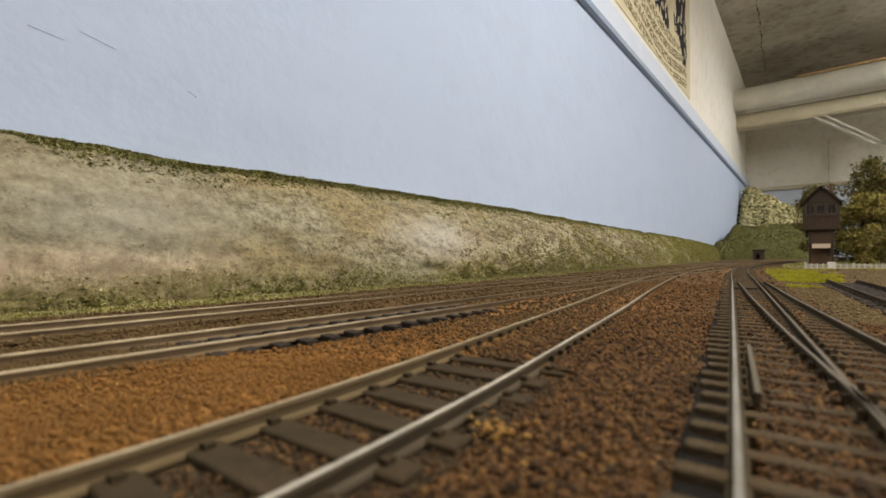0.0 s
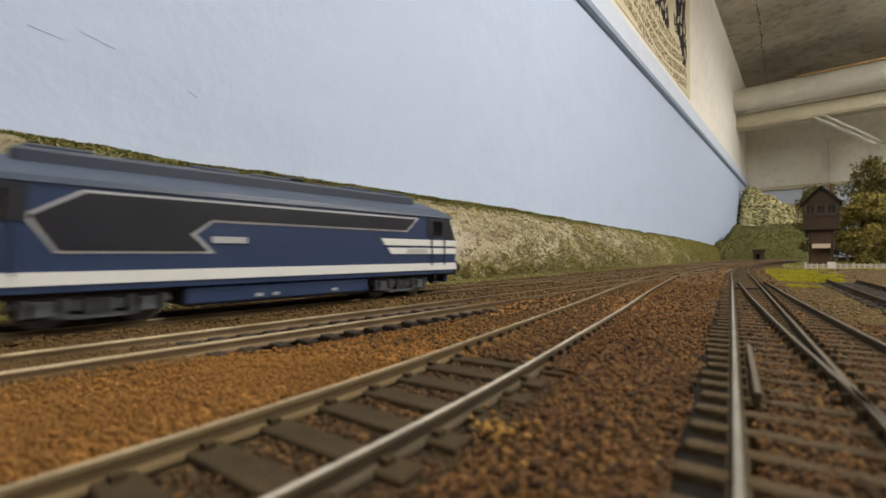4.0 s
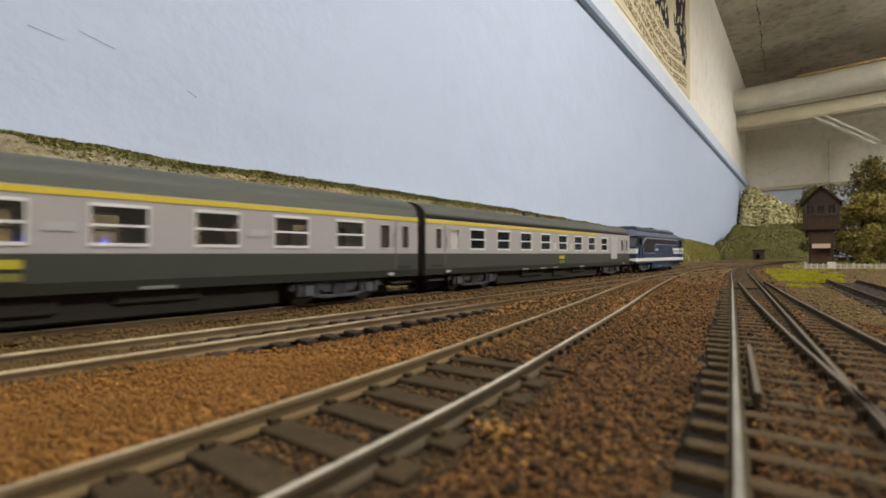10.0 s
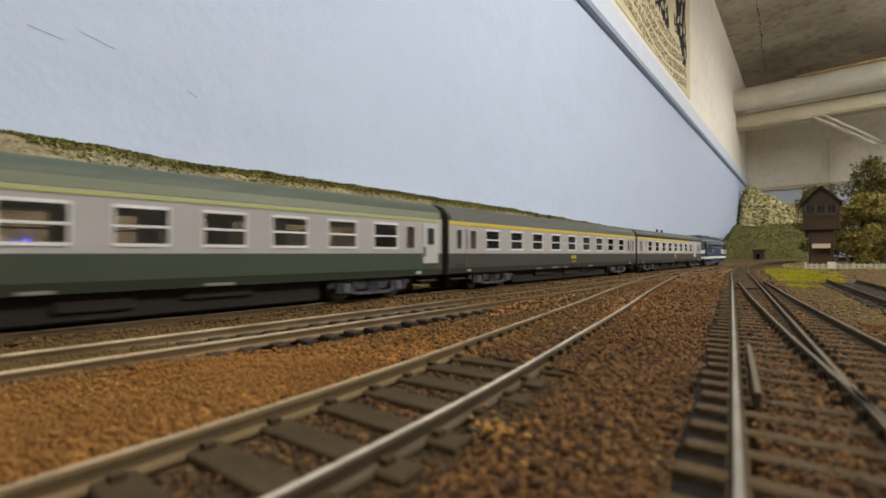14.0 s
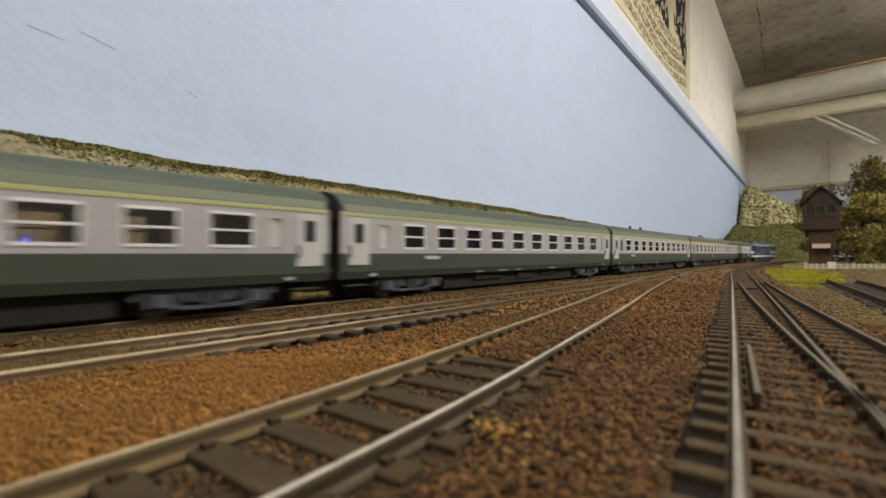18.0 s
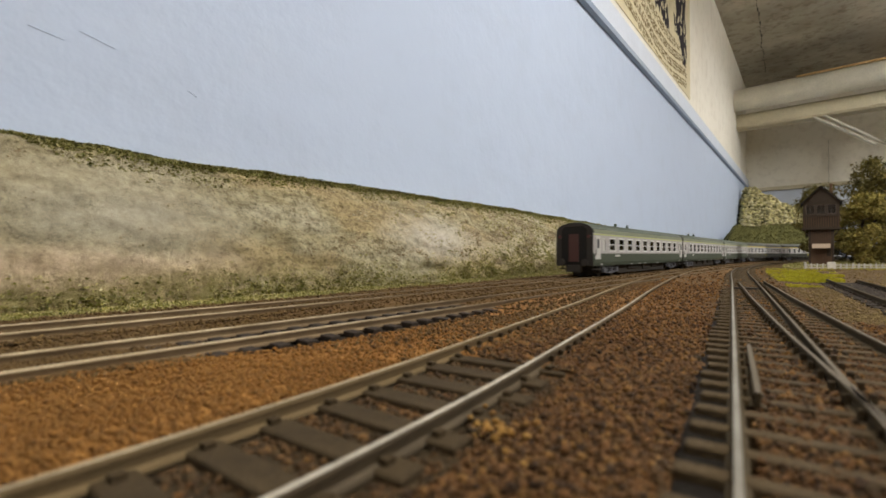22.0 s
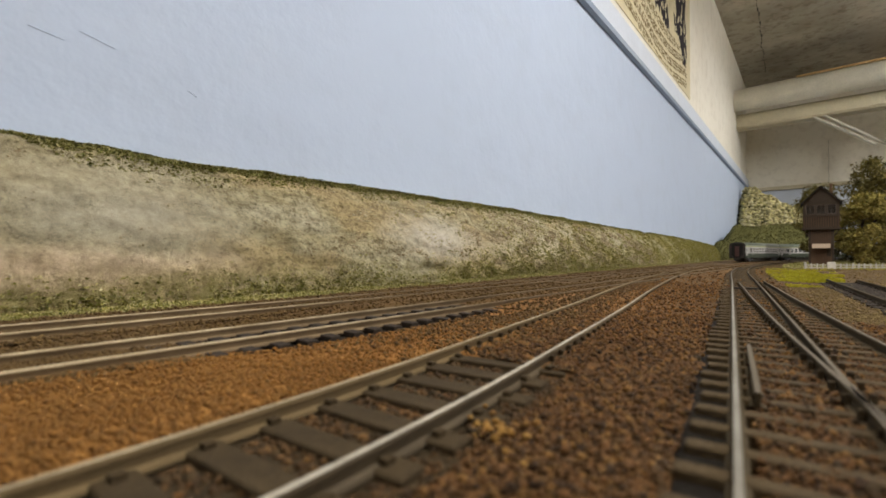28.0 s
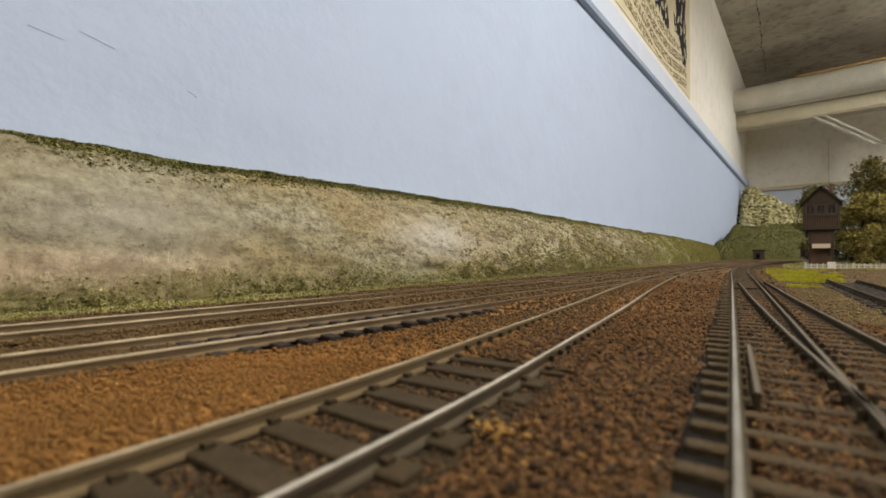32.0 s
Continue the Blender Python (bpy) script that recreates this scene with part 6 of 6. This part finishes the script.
def travelled(t):
    return float(curve_through(TRAVEL, np.array([t]))[0])


def ride(vehicle, bogies, offset, pivot):
    """Key a vehicle, and its bogies, along the main line; offset from the first coupling."""
    rows, turns = [], [[], []]
    for k in range(0, 65):
        t = k * 0.5
        s = travelled(t) + offset
        (a, ha), (b, hb) = main_line(s + pivot), main_line(s - pivot)
        way = a - b
        head = math.atan2(way.x, way.y)
        mid = (a + b) / 2
        rows.append((t, pose(mid.x, mid.y, RAIL, 0, 0, 90 - math.degrees(head))))
        turns[0].append((t, pose(pivot, 0, 0, 0, 0, -math.degrees(ha - head))))
        turns[1].append((t, pose(-pivot, 0, 0, 0, 0, -math.degrees(hb - head))))
    walk(vehicle, rows)
    for bo, tr in zip(bogies, turns):
        walk(bo, tr)


TRAIN = []
loco, loco_bogies = locomotive()
TRAIN.append((loco, loco_bogies, LOCO_CENTRE, 0.055))
for k, (kind, label) in enumerate((("brake", "green and grey coach with luggage door and part yellow stripe"), ("first", "green and grey first class coach with yellow stripe"))):
    v, bo = coach(label, kind)
    TRAIN.append((v, bo, -PITCH * (k + 0.5), 0.098))
third, third_bogies = coach("bottle green and grey coach with white doors and lime stripe", "second")
TRAIN.append((third, third_bogies, -PITCH * 2.5, 0.098))
second, second_bogies = coach("bottle green and grey coach with frosted end windows and lime stripe", "second", frosted=True)
TRAIN.append((second, second_bogies, -PITCH * 3.5, 0.098))
for k in (4,):
    v = copy_thing(second, Matrix.Identity(4))
    bo = sorted([o for o in v.children if o.name.startswith("bogie")], key=lambda o: -o.location.x)
    TRAIN.append((v, bo, -PITCH * (k + 0.5), 0.098))


def tie_bars():
    """Throw bars of the turnouts."""
    for line, s, start, length, step in ((line_e, 0.323, -0.1, 0.0143, STEP_WIDE), (line_c, 0.249, -0.1, 0.0187, STEP)):
        p, h = line[int((s - start) / step)]
        t = boxed("tie_bar", (-length / 2, length / 2, -0.0014, 0.0014, 0.0, RAIL - 0.0009), "under_black", None, "", 0.0002)
        t.matrix_basis = Matrix.Translation(p) @ pose(0, 0, 0, 0, 0, -math.degrees(h))
        tagged(t, "black throw bar of the turnout between the rails", "tie bar", "tie bars")


tie_bars()


def camera_lights():
    """Two blue indicator lights on the recording device behind the lens."""
    head = THETA + VEER
    for s in (0.0658, 0.0298):
        d = thing("indicator_light", "tiny blue indicator light on a black holder", "lamp", group="indicator lights")
        p = Vector((math.sin(head), math.cos(head), 0)) * s - Vector((-math.cos(head), math.sin(head), 0)) * 0.05
        bm = bmesh.new()
        bmesh.ops.create_icosphere(bm, subdivisions=2, radius=0.0009)
        part("bulb", bm, "blue_glow", d, "glowing blue bulb").location = (p.x, p.y, EYE + 0.0072)
        boxed("holder", (-0.0015, 0.0015, -0.0015, 0.0015, 0.0, EYE + 0.0056), "device_black", d).location = (p.x, p.y, 0.0005)


camera_lights()


def tube_light(x, y, turn, watts, long):
    m = Matrix.Translation((x, y, Z_CEIL - 0.1)) @ pose(0, 0, 0, 0, 0, turn)
    t = thing("tube_light", "unseen white fluorescent batten light added on the ceiling", "ceiling light", m, group="tube lights")
    boxed("batten", (-0.5 * long - 0.02, 0.5 * long + 0.02, -0.05, 0.05, -0.045, 0.0), "frame_white", t, "", 0.004)
    bm = bmesh.new()
    for q in (-0.02, 0.02):
        rod(bm, (-0.5 * long, q, -0.06), (0.5 * long, q, -0.06), 0.013, n=12)
    part("tube", bm, "tube_glow", t, "lit fluorescent tubes")
    lamp = area_lamp("tube_lamp", (x, y, Z_CEIL - 0.18), (x, y, 0), long, 0.12, watts, (1.0, 0.975, 0.93))
    for q in (-0.33 * long, 0.33 * long):
        bm = bmesh.new()
        rod(bm, (q, 0, 0), (q, 0, 0.1), 0.003, n=6)
        part("hanger", bm, "strut_dark", t)
    lamp.matrix_world = Matrix.Translation((x, y, Z_CEIL - 0.18)) @ pose(0, 0, 0, 0, 0, turn)


for lx, ly, lt, lw, ll in LAMPS:
    tube_light(lx, ly, lt, lw, ll)


def motions():
    for vehicle, bogies, offset, pivot in TRAIN:
        ride(vehicle, bogies, offset, pivot)


motions()
